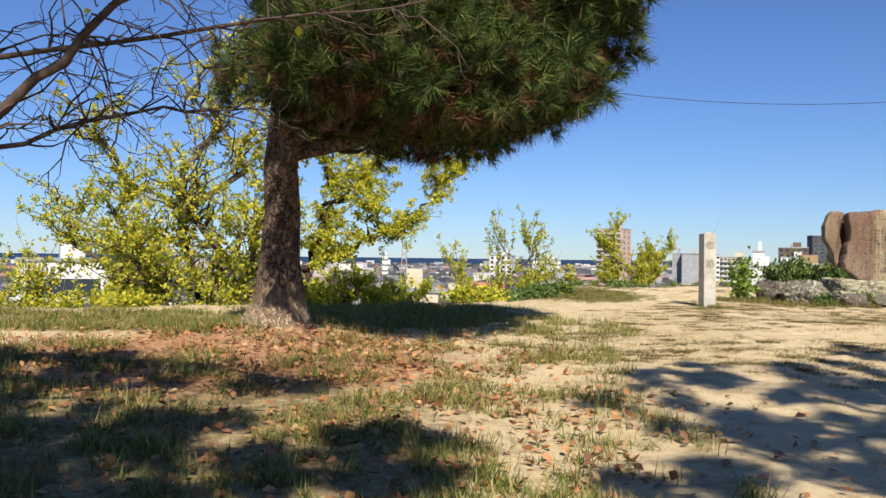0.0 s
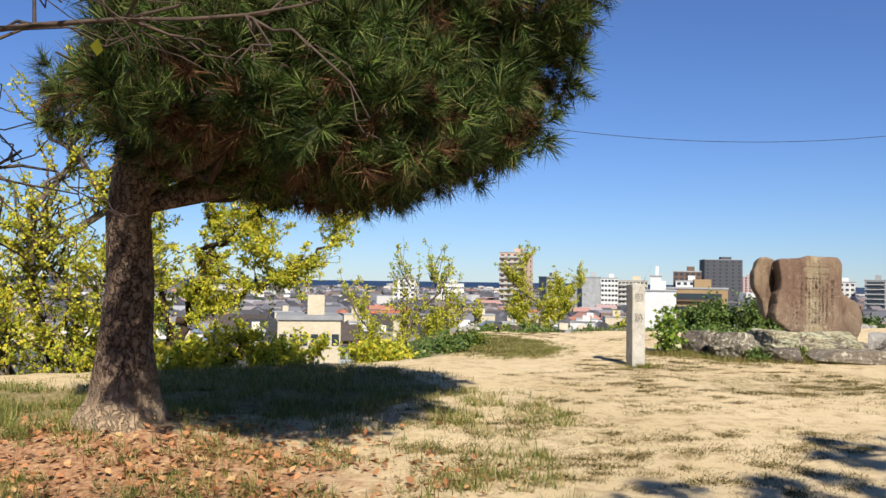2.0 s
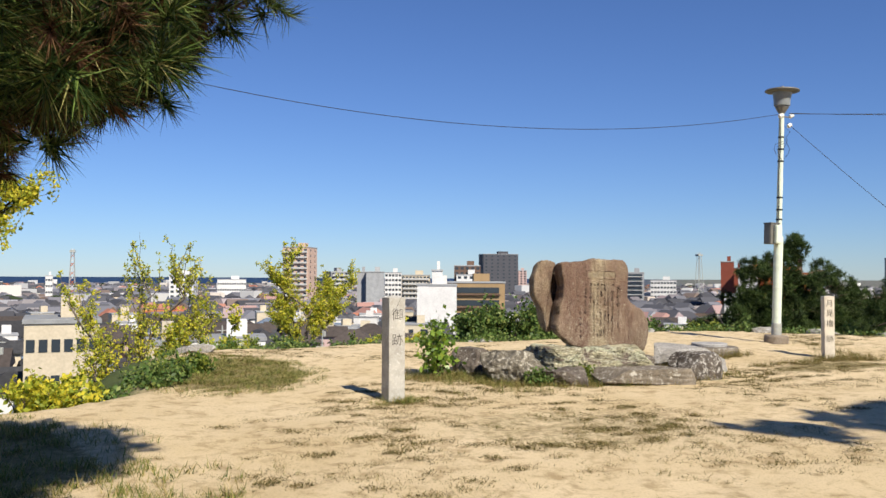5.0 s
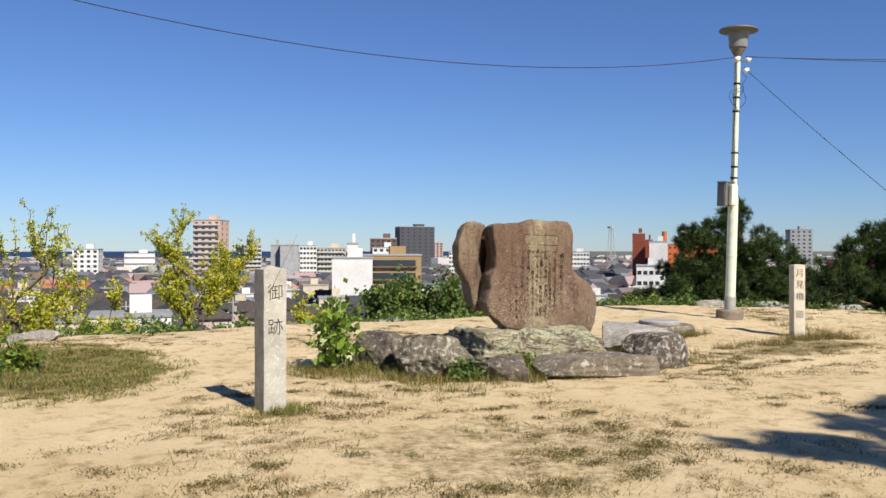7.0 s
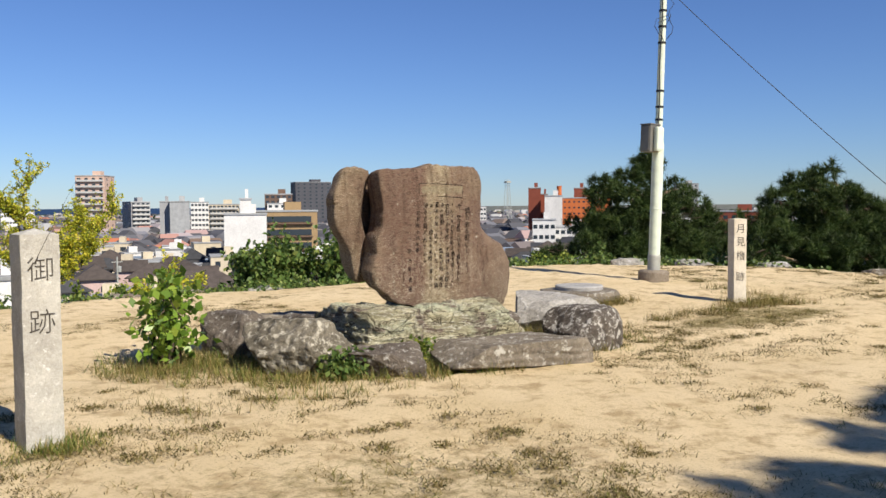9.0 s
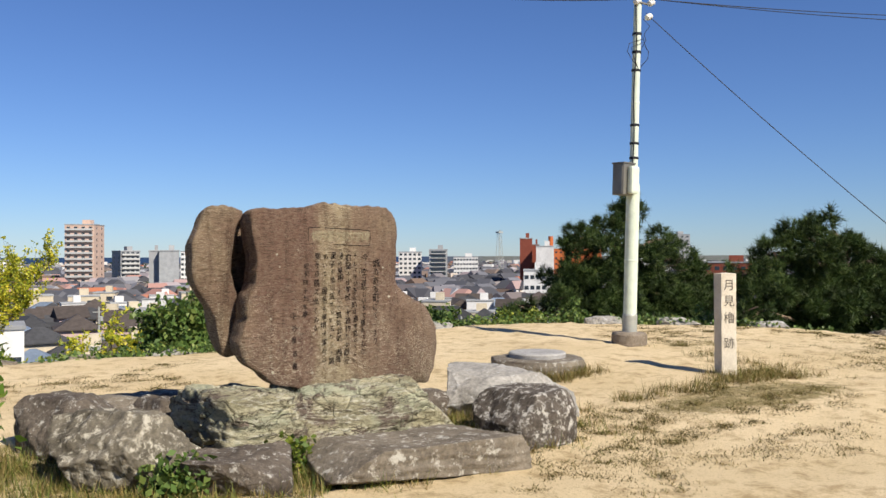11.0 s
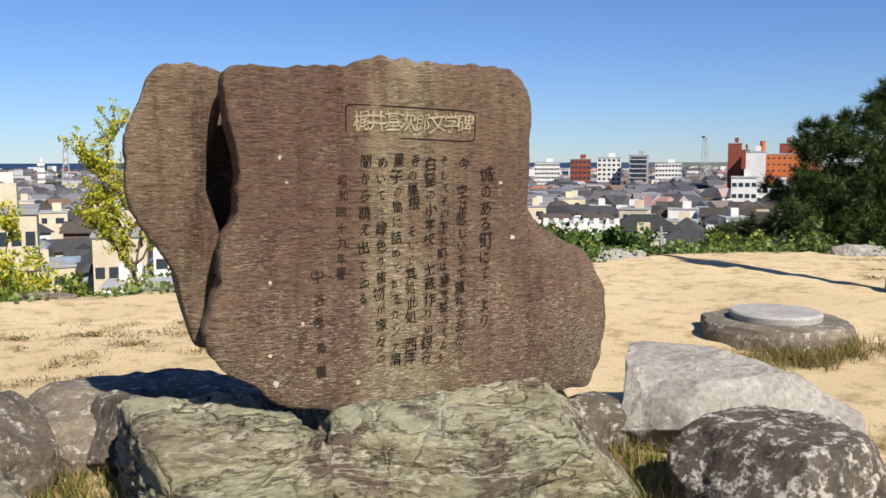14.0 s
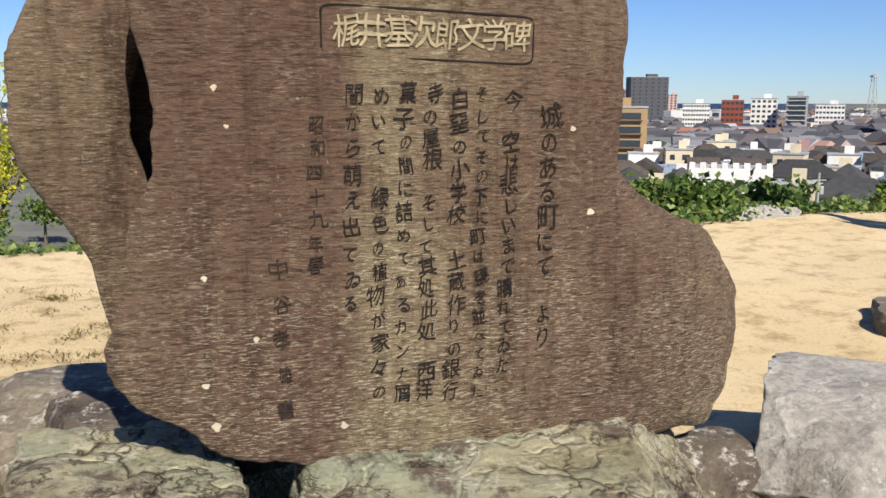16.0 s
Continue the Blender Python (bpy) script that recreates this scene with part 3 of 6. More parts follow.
def clumps(rng, lobes, n, each=13, r=0.17):
    """Needle tufts gathered into round clumps at the ends of shoots, with gaps between the clumps."""
    c, d = lobe_points(rng, lobes, n // each)
    c, d = np.repeat(c, each, axis=0), np.repeat(d, each, axis=0)
    q = rng.normal(size=c.shape) + d * 0.5 + np.array([0, 0, 0.25])
    q /= np.linalg.norm(q, axis=1, keepdims=True)
    return c + q * (r * rng.uniform(0.25, 1.0, len(c)) ** 0.6)[:, None], q


def pine(name, base, trunk, lobes, label, n_tufts, needles, length, width, material, dry=0.0, seed=1, limb_r=0.07, group="", clump=0.17, each=13):
    """A pine: a crooked trunk as (x, y, z, radius) rows, limbs to every lobe and needle tufts."""
    rng = np.random.RandomState(seed)
    ob = thing(name, base, label, "tree", group)
    path = [((x, y, z), r) for x, y, z, r in trunk]
    v, f = tubes([path], 16)
    for vert in v:
        low = max(0, 0.55 - vert.z)
        k = noise.fractal(vert * 5, 1.0, 2.0, 3)
        axis = Vector((np.interp(vert.z, [t[2] for t in trunk], [t[0] for t in trunk]), np.interp(vert.z, [t[2] for t in trunk], [t[1] for t in trunk]), vert.z))
        out = vert - axis
        vert += out * (0.16 * k + 0.5 * low * max(0, math.sin(4 * math.atan2(out.y, out.x) + 0.6)))
    under("trunk", raw_mesh("trunk", v, f, PINE_BARK, True), ob)
    ends = []
    for l in lobes:
        z0 = min(max(l[2] - 0.5 * l[5] - rng.uniform(0, 0.3), trunk[len(trunk) // 2][2]), trunk[-1][2])
        x0, y0 = np.interp(z0, [t[2] for t in trunk], [t[0] for t in trunk]), np.interp(z0, [t[2] for t in trunk], [t[1] for t in trunk])
        limb = bent((x0, y0, z0), l[:3], limb_r, limb_r * 0.4, rng, 0.25)
        under("limb", raw_mesh("limb", *tubes([limb], 8), PINE_BARK, True), ob)
        for _ in range(7):
            p, _d = lobe_points(rng, [l], 1)
            k = rng.randint(2, len(limb))
            ends.append(bent(limb[k][0], p[0], limb_r * 0.35, limb_r * 0.1, rng, 0.25, 5))
    under("branchwork", raw_mesh("branchwork", *tubes(ends, 5), DARK_TWIG, True), ob)
    p, d = clumps(rng, lobes, n_tufts, each, clump)
    up = d * 1.3 + np.array([0, 0, 0.35])
    crown = under("crown", tri_mesh("crown", tufts(rng, p, up, needles, length, width), material), ob)
    if dry:
        p, d = lobe_points(rng, [(l[0], l[1], l[2] - 0.3 * l[5], l[3] * 0.9, l[4] * 0.9, l[5] * 0.7) for l in lobes], int(n_tufts * dry))
        under("dry_needles", tri_mesh("dry_needles", tufts(rng, p, d + np.array([0, 0, -0.5]), needles, length, width, 0.9), DRY_NEEDLE), ob, "brown dried needles under the crown")
    return ob


def broadleaf(name, base, stems, label, leaf_mat, bark, n_side, leaf_size, per_shoot, seed, side_len=(0.5, 1.3), upward=0.75, group="", category="tree", leaf_from=0.15):
    """A tree or bush of leaning stems (end points and radii), each with rising side shoots that are set with leaves."""
    rng = np.random.RandomState(seed)
    ob = thing(name, base, label, category, group)
    shoots, where = [], []
    for k, (a, b, r) in enumerate(stems):
        stem = bent(a, b, r, r * 0.3, rng, 0.3, 8)
        under("trunk" if k == 0 else "limb", raw_mesh("limb", *tubes([stem], 8), bark, True), ob)
        pts = np.array([s[0] for s in stem])
        for _ in range(n_side):
            i = rng.uniform(2, len(pts) - 1.001)
            j = int(i)
            p = pts[j] + (pts[j + 1] - pts[j]) * (i - j)
            d = rng.normal(size=3) * np.array([1, 1, 0.5])
            d /= np.linalg.norm(d)
            d = d * (1 - upward) + np.array([0, 0, upward]) + (pts[-1] - pts[0]) / np.linalg.norm(pts[-1] - pts[0]) * 0.25
            d /= np.linalg.norm(d)
            L = rng.uniform(*side_len)
            sh = bent(p, p + d * L, r * 0.22, r * 0.05, rng, 0.25, 5)
            shoots.append(sh)
            q = np.array([s[0] for s in sh])
            spurs = max(3, per_shoot // 9)
            t = np.clip(np.repeat(rng.uniform(leaf_from, 1.03, spurs), per_shoot // spurs) * 4.999, 0, 4.999)
            w = t.astype(int)
            tuft = np.repeat(rng.normal(0, leaf_size * 0.7, (spurs, 3)), per_shoot // spurs, axis=0)
            where.append(q[w] + (q[w + 1] - q[w]) * (t - w)[:, None] + tuft + rng.normal(0, leaf_size * 0.6, (len(t), 3)))
    under("branchwork", raw_mesh("branchwork", *tubes(shoots, 4), bark, True), ob)
    P = np.concatenate(where)
    under("crown", tri_mesh("crown", leaves(rng, P, leaf_size), leaf_mat, 4), ob)
    return ob


# the large pine over the leaf-strewn mound
pine("pine_tree", (-1.66, 9.15, zg(-1.66, 9.15) - 0.06),
     [(-0.05, 0, -0.15, 0.46), (-0.05, 0, 0.06, 0.34), (-0.04, 0, 0.26, 0.25), (-0.03, 0, 0.7, 0.21), (-0.01, 0.03, 1.2, 0.192), (-0.03, 0.0, 1.7, 0.185), (0.06, -0.05, 2.3, 0.185), (0.25, -0.1, 3.2, 0.16), (0.4, -0.1, 4.4, 0.1)],
     [(1.15, -0.6, 2.42, 1.25, 1.5, 0.5), (2.0, -0.7, 2.35, 1.05, 1.4, 0.5), (2.65, 0.4, 3.1, 1.15, 1.4, 0.6), (1.1, -1.9, 2.5, 0.95, 0.9, 0.5), (1.8, -1.9, 2.3, 0.8, 0.7, 0.5), (1.5, 0.8, 2.25, 1.2, 1.0, 0.4),
      (1.6, -0.3, 3.4, 1.8, 2.0, 0.8), (0.7, 0.8, 2.9, 1.0, 1.4, 0.6), (0.2, 0.3, 3.4, 0.75, 1.0, 0.6), (1.2, 0.2, 4.4, 1.5, 1.6, 0.9), (2.95, -0.2, 3.7, 0.95, 1.1, 0.7), (2.75, 0.7, 2.7, 0.6, 0.8, 0.4), (2.6, -0.8, 2.45, 0.7, 0.9, 0.4), (0.35, -0.2, 2.5, 0.55, 0.8, 0.3), (0.75, -0.2, 2.3, 0.6, 0.7, 0.3), (-0.35, 0.0, 2.75, 0.5, 0.6, 0.35), (1.5, -0.6, 2.2, 0.9, 1.0, 0.25), (1.0, 0.0, 3.0, 1.0, 1.0, 0.5)],
     "large pine with scaly brown trunk and dense low needle crown", 7800, 62, 0.175, 0.007, NEEDLE, 0.17, 5, 0.085, "", 0.13, 4)

# pines on the far slope, behind the lamp
pine("pine_tree", (18.8, 25.1, -1.4), [(0, 0, -1.5, 0.2), (0, 0, 0.5, 0.17), (0.1, 0, 2, 0.13), (0.1, 0, 3.6, 0.06)],
     [(-0.1, 0.0, 3.8, 0.28, 0.28, 0.38), (-0.8, 0.0, 3.4, 0.32, 0.32, 0.3), (-1.6, 0.0, 3.2, 0.36, 0.36, 0.3), (-0.9, -0.4, 3.0, 0.48, 0.48, 0.3), (0.9, 0.0, 3.3, 0.32, 0.32, 0.3), (0.2, -0.2, 2.8, 0.53, 0.53, 0.35), (1.7, 0.2, 2.8, 0.4, 0.4, 0.3), (2.2, 0.1, 2.3, 0.45, 0.45, 0.3), (-1.8, 0.1, 2.5, 0.48, 0.48, 0.27), (-1.2, -0.3, 2.4, 0.73, 0.73, 0.38), (0.5, -0.1, 2.2, 0.81, 0.81, 0.38), (1.5, -0.3, 1.8, 0.73, 0.73, 0.35), (-2.4, -0.4, 1.9, 0.48, 0.48, 0.27), (-1.2, -0.4, 1.8, 0.88, 0.88, 0.35), (0.3, -0.3, 1.6, 0.88, 0.88, 0.35), (-2.8, 0.2, 1.7, 0.45, 0.45, 0.22)],
     "dark green bushy pine growing behind the lamp pole", 6200, 30, 0.16, 0.012, FAR_NEEDLE, 0, 8, 0.05, "pines on the slope", 0.17)
pine("pine_tree", (20.6, 21.2, -1.6), [(0, 0, -1.5, 0.2), (0, 0, 0.5, 0.17), (0.1, 0, 2, 0.12), (0.1, 0, 3.4, 0.05)],
     [(-0.6, 0.0, 3.6, 0.25, 0.25, 0.35), (-1.4, 0.0, 3.5, 0.28, 0.28, 0.3), (-2.0, 0.0, 3.1, 0.32, 0.32, 0.27), (-1.4, -0.4, 3.2, 0.4, 0.4, 0.3), (0.3, 0.0, 3.2, 0.28, 0.28, 0.27), (1.0, 0.0, 3.0, 0.32, 0.32, 0.27), (-2.7, 0.0, 2.8, 0.32, 0.32, 0.22), (-1.4, 0.1, 2.7, 0.53, 0.53, 0.3), (-0.2, 0.1, 2.6, 0.65, 0.65, 0.35), (0.2, -0.3, 2.5, 0.48, 0.48, 0.3), (-2.4, -0.1, 2.4, 0.53, 0.53, 0.3), (-1.3, -0.3, 2.2, 0.81, 0.81, 0.35), (0.1, -0.4, 2.0, 0.81, 0.81, 0.35), (-3.1, -0.4, 2.0, 0.48, 0.48, 0.22), (1.5, -0.3, 2.6, 0.73, 0.73, 0.46), (-0.9, 0.2, 1.8, 0.81, 0.81, 0.27)],
     "dark green bushy pine rising beyond the plateau edge", 5800, 30, 0.16, 0.012, FAR_NEEDLE, 0, 9, 0.05, "pines on the slope", 0.17)

# pines behind the way, whose shade lies on the ground
for sx, sy, seed, lob in ((7.6, -1.5, 21, [(-1.6, 1.4, 6.0, 2.3, 1.9, 0.8), (-3.9, 2.0, 5.4, 1.5, 0.8, 0.35), (-3.2, 3.4, 5.3, 1.6, 0.8, 0.35), (-0.2, 2.2, 5.5, 1.8, 1.5, 0.6), (-4.2, 0.5, 5.0, 1.5, 0.8, 0.35), (-1.4, 4.6, 5.6, 1.6, 0.45, 0.3), (-3.2, -0.4, 5.2, 1.6, 1.0, 0.5), (-2.6, 1.6, 5.6, 1.6, 1.2, 0.5), (-4.5, 1.25, 5.3, 1.1, 0.35, 0.25), (-3.4, -0.9, 5.3, 1.5, 0.7, 0.4), (-4.7, -0.5, 5.2, 0.9, 0.3, 0.25)]),
                          (-2.4, -2.8, 22, [(0.5, 4.2, 5.5, 1.3, 1.0, 0.5), (-1.0, 4.3, 5.5, 1.2, 1.1, 0.5), (2.1, 3.95, 5.4, 0.6, 0.28, 0.2), (-0.3, 2.67, 5.5, 1.3, 1.1, 0.5), (1.2, 1.9, 5.5, 1.0, 0.9, 0.5), (2.2, 1.57, 5.5, 1.0, 0.9, 0.45),
                                           (3.4, 1.97, 5.4, 0.55, 0.45, 0.3), (4.0, 0.9, 5.3, 0.3, 0.25, 0.2), (1.9, 0.4, 5.4, 1.2, 0.8, 0.4), (-1.9, 2.2, 5.6, 1.2, 1.2, 0.5)]),
                          (12.3, 5.2, 23, [(0, 0.6, 6.0, 2.4, 1.2, 0.8), (-2.6, 0.9, 5.6, 1.4, 0.5, 0.3), (-2.3, -0.1, 5.2, 1.3, 0.4, 0.3), (1.5, 0.5, 5.5, 2, 1.0, 0.6)])):
    pine("pine_tree", (sx, sy, zg(sx, sy)), [(0, 0, -0.2, 0.4), (0, 0, 0.5, 0.28), (0.1, 0, 2.5, 0.22), (0, 0.1, 4.2, 0.17), (0, 0, 6, 0.1)], lob,
         "tall pine with a spreading dark needle crown", 4200, 26, 0.2, 0.022, FAR_NEEDLE, 0, seed, 0.07, "pines beside the path")

# yellowing trees along the edge
broadleaf("ginkgo_tree", (-4.3, 15.0, -1.3),
          [((0, 0, -0.5), (-0.4, 0, 5.3), 0.13), ((0.2, 0, 0), (0.5, 0.1, 6.0), 0.12), ((-0.3, 0, 0), (-1.9, -0.2, 4.6), 0.10), ((0.4, 0, 0), (1.4, 0, 5.3), 0.09), ((-0.5, 0, 0), (-2.5, 0, 3.0), 0.07),
           ((-0.2, -0.3, 0.6), (-1.2, -1.0, 2.6), 0.06), ((0.6, -0.2, 0.3), (1.0, -0.8, 2.8), 0.06), ((-0.5, -0.2, 0.2), (-2.9, -0.8, 1.7), 0.05)],
          "many-stemmed tree with small yellow-green autumn leaves", GINKGO, GREY_BARK, 60, 0.046, 105, 31, (0.5, 1.5), 0.3, "trees along the plateau edge")
broadleaf("ginkgo_tree", (-2.9, 16.1, -1.2),
          [((0, 0, -0.5), (-0.02, 0, 1.6), 0.12), ((-0.02, 0, 1.5), (0.45, 0, 2.9), 0.075), ((0.45, 0, 2.9), (1.45, 0, 3.9), 0.045), ((0.0, 0, 1.9), (1.3, 0, 2.4), 0.07), ((1.3, 0, 2.4), (2.1, 0, 2.9), 0.05), ((2.1, 0, 2.9), (2.9, 0, 3.8), 0.03),
           ((0.4, -0.1, 2.8), (0.5, -0.1, 4.6), 0.05), ((1.2, 0, 2.4), (1.3, -0.1, 3.5), 0.03), ((0.2, -0.3, 0.9), (1.3, -0.6, 1.7), 0.05), ((0.3, -0.3, 0.7), (2.1, -0.8, 1.3), 0.045), ((0.1, -0.3, 0.7), (0.8, -0.8, 1.5), 0.045), ((-0.1, 0, 1.5), (-0.7, 0, 3.6), 0.06), ((0, -0.3, 0.6), (-0.8, -0.6, 1.9), 0.05)],
          "spreading tree with dark limbs and clustered yellow-green leaves", GINKGO, DARK_TWIG, 30, 0.042, 117, 32, (0.2, 0.75), 0.25, "trees along the plateau edge")
broadleaf("ginkgo_tree", (0.95, 30.0, -4.4),
          [((0, 0, -1.5), (1.2, 0, 6.3), 0.09), ((0, 0, 1.6), (0.1, 0, 6.1), 0.06), ((0, 0, 1.6), (-1.4, 0, 5.2), 0.06), ((0.2, -0.3, 1.6), (0.9, -0.6, 4.2), 0.05), ((-0.2, -0.3, 1.6), (-1.1, -0.8, 3.8), 0.05), ((0.3, -0.2, 1.8), (2.0, -0.5, 4.9), 0.06), ((0.2, 0, 1.8), (1.6, 0.2, 5.6), 0.05)],
          "slender tree with bright yellow leaves in upright sprays", GINKGO, GREY_BARK, 34, 0.058, 72, 33, (0.5, 1.4), 0.6, "trees along the plateau edge")
broadleaf("ginkgo_tree", (6.4, 35.5, -2.9),
          [((0, 0, -0.5), (-0.3, 0, 5.3), 0.07), ((0, 0, 2.4), (-1.0, 0, 4.5), 0.04), ((0, 0, 2.3), (0.9, 0, 4.3), 0.04), ((0, 0, 2.0), (1.9, 0, 4.6), 0.03), ((0, 0, 1.8), (-1.1, 0, 3.4), 0.035), ((0, 0, 2.0), (1.2, -0.3, 3.4), 0.03)],
          "young tree with a thin trunk and airy yellow leaves", GINKGO, GREY_BARK, 46, 0.055, 72, 34, (0.3, 0.95), 0.5, "trees along the plateau edge")
broadleaf("ginkgo_tree", (9.3, 34.5, -4.2),
          [((0, 0, -0.5), (0.3, 0, 3.9), 0.05), ((0, 0, 1.2), (-0.8, 0, 3.2), 0.04), ((0, 0, 1.2), (0.9, 0, 3.4), 0.04), ((0, 0, 1), (0.2, -0.6, 2.8), 0.04)],
          "low tree with yellow-green leaves", GINKGO, GREY_BARK, 34, 0.085, 50, 35, (0.4, 0.9), 0.6, "trees along the plateau edge")
broadleaf("ginkgo_tree", (3.9, 34.0, -4.0),
          [((0, 0, -0.5), (0.1, 0, 4.2), 0.05), ((0, 0, 1.2), (-0.8, 0, 3.2), 0.04), ((0, 0, 1.2), (0.7, 0, 3.0), 0.04), ((0, 0, 1), (0.2, -0.6, 2.6), 0.04)],
          "low tree with yellow-green leaves", GINKGO, GREY_BARK, 26, 0.085, 50, 36, (0.4, 0.9), 0.6, "trees along the plateau edge")

# the bare cherry whose boughs hang into the way from the side
def bare_tree():
    rng = np.random.RandomState(41)
    base = (-4.6, 4.3, zg(-4.6, 4.3))
    ob = thing("cherry_tree", base, "bare cherry tree with thin drooping dark twigs", "tree")
    B = np.array(base)
    under("trunk", raw_mesh("trunk", *tubes([[((0, 0, -0.2), 0.2), ((0.05, 0, 0.4), 0.15), ((0.1, 0.05, 1.2), 0.13), ((0.25, 0.05, 1.7), 0.11)]], 12), GREY_BARK, True), ob)
    fork = (0.25, 0.05, 1.7)

    def local(p):
        return tuple(np.array(p) - B)

    limbs = [[fork, local((-1.95, 4.1, 1.5)), local((-1.6, 4.15, 1.85)), local((-1.3, 4.3, 2.25)), local((-1.0, 4.4, 2.7))],
             [fork, local((-2.2, 4.6, 1.95)), local((-1.3, 4.7, 2.1)), local((-0.5, 4.9, 2.27)), local((0.1, 5.0, 2.38))],
             [fork, local((-2.6, 4.4, 2.1)), local((-1.8, 4.3, 2.35)), local((-1.1, 4.4, 2.3)), local((-0.4, 4.6, 2.55))],
             [fork, local((-2.4, 5.0, 1.5)), local((-1.9, 5.1, 1.7)), local((-1.5, 5.2, 1.78)), local((-1.1, 5.3, 1.8))],
             [fork, local((-3.3, 4.2, 2.6)), local((-2.4, 4.0, 3.2)), local((-1.6, 4.0, 3.7))]]
    twigs, tips = [], []
    for k, L in enumerate(limbs):
        r0 = 0.038 if k == 0 else 0.02
        path = []
        for a, b in zip(L, L[1:]):
            for t in (0, 0.33, 0.66):
                path.append(tuple(np.array(a) + (np.array(b) - np.array(a)) * t + rng.normal(0, 0.012, 3)))
        path.append(L[-1])
        n = len(path)
        under("limb", raw_mesh("limb", *tubes([[(p, r0 * (1 - 0.82 * i / n)) for i, p in enumerate(path)]], 8), TWIG, True), ob)
        for _ in range(24):
            i = rng.randint(3, n)
            p = np.array(path[i])
            d = rng.normal(size=3) * np.array([1, 0.8, 0.5]) + np.array([0.5, 0.1, 0.05])
            d /= np.linalg.norm(d)
            q = p + d * rng.uniform(0.3, 0.8)
            tw = bent(p, q, 0.007, 0.0025, rng, 0.3, 5, -0.03)
            twigs.append(tw)
            for _k in range(3):
                s = np.array(tw[rng.randint(2, 6)][0])
                e = d + rng.normal(0, 0.6, 3)
                twigs.append(bent(s, s + e / np.linalg.norm(e) * rng.uniform(0.12, 0.35), 0.003, 0.0015, rng, 0.3, 4))
                tips.append(twigs[-1][-1][0])
    under("branchwork", raw_mesh("branchwork", *tubes(twigs, 4), TWIG, True), ob)
    pick = rng.choice(len(tips), 42, replace=False)
    P = np.array(tips)[pick]
    under("leaves", tri_mesh("leaves", leaves(rng, P, 0.05, np.array([0, 0, -0.6])), GINKGO, 4), ob, "few last yellow and orange leaves")
    return ob


bare_tree()


# shrubs
def bush(name, x, y, r, h, label, material, seed, n=14, leaf=0.05, per=26, bark=None, group="", z=None):
    rng = np.random.RandomState(seed)
    stems = []
    for k in range(n):
        a = rng.uniform(0, 2 * math.pi)
        q = math.sqrt(rng.uniform(0, 1))
        stems.append(((r * 0.35 * q * math.cos(a), r * 0.35 * q * math.sin(a), -0.1), (r * 0.9 * q * math.cos(a), r * 0.9 * q * math.sin(a), h * rng.uniform(0.55, 0.95)), 0.014))
    return broadleaf(name, (x, y, zg(x, y) if z is None else z), stems, label, material, bark or TWIG, 9, leaf, per, seed, (0.15 * h, 0.45 * h), 0.45, group, "shrub")


bush("shrub", 5.5, 17.1, 0.36, 0.8, "small shrub with glossy light green leaves", GLOSSY, 51, 8, 0.07, 9)
bush("weed", 6.58, 15.86, 0.16, 0.2, "dark green leafy weed at the foot of the stones", SHRUB, 55, 7, 0.045, 12)
bush("weed", 7.35, 15.95, 0.14, 0.22, "dry grassy weed between the stones", GREENER, 56, 6, 0.035, 12)
for k, (x, y, r, h) in enumerate(((8.4, 23.2, 0.7, 0.75), (9.3, 23.4, 0.8, 0.95), (10.2, 23.6, 0.7, 0.7), (11.5, 23.6, 0.5, 0.42), (12.4, 23.7, 0.45, 0.3), (13.1, 23.8, 0.45, 0.3))):
    bush("shrub", x, y, r, h, "dense green shrub at the plateau edge", SHRUB, 60 + k, 15, 0.075, 22, group="shrubs along the edge", z=zg(x, y) + 0.1)
for k, (x, y, r, h) in enumerate(((3.0, 22.4, 0.7, 0.5), (4.4, 22.6, 0.8, 0.5), (5.9, 22.8, 0.7, 0.45), (7.4, 22.9, 0.6, 0.4), (2.0, 18.2, 0.5, 0.5), (1.7, 17.2, 0.45, 0.5), (14.6, 23.7, 0.7, 0.6), (15.6, 23.3, 0.6, 0.6), (2.0, 21.4, 0.5, 0.4))):
    bush("shrub", x, y, r, h, "low green shrub creeping over the edge", SHRUB if k % 2 else GREENER, 80 + k, 16, 0.05, 22, group="shrubs along the edge", z=zg(x, y) - 0.28)
for k, (x, y, r, h) in enumerate(((-1.0, 15.5, 0.8, 0.6), (-2.6, 14.9, 0.8, 0.6), (0.3, 16.4, 0.7, 0.6), (-5.4, 13.8, 0.8, 0.5), (-6.8, 13.7, 0.9, 0.5))):
    bush("shrub", x, y, r, h, "yellow-green undergrowth below the edge trees", GINKGO, 95 + k, 14, 0.055, 26, group="undergrowth", z=zg(x, y) - 0.1)
for k, (x, y, r, h) in enumerate(((19.8, 23.0, 0.9, 1.6), (18.4, 22.0, 0.7, 0.8))):
    bush("shrub", x, y, r, h, "rounded dark green shrub between the pines", SHRUB, 105 + k, 18, 0.08, 28, group="shrubs along the edge", z=zg(x, y) + 0.3)


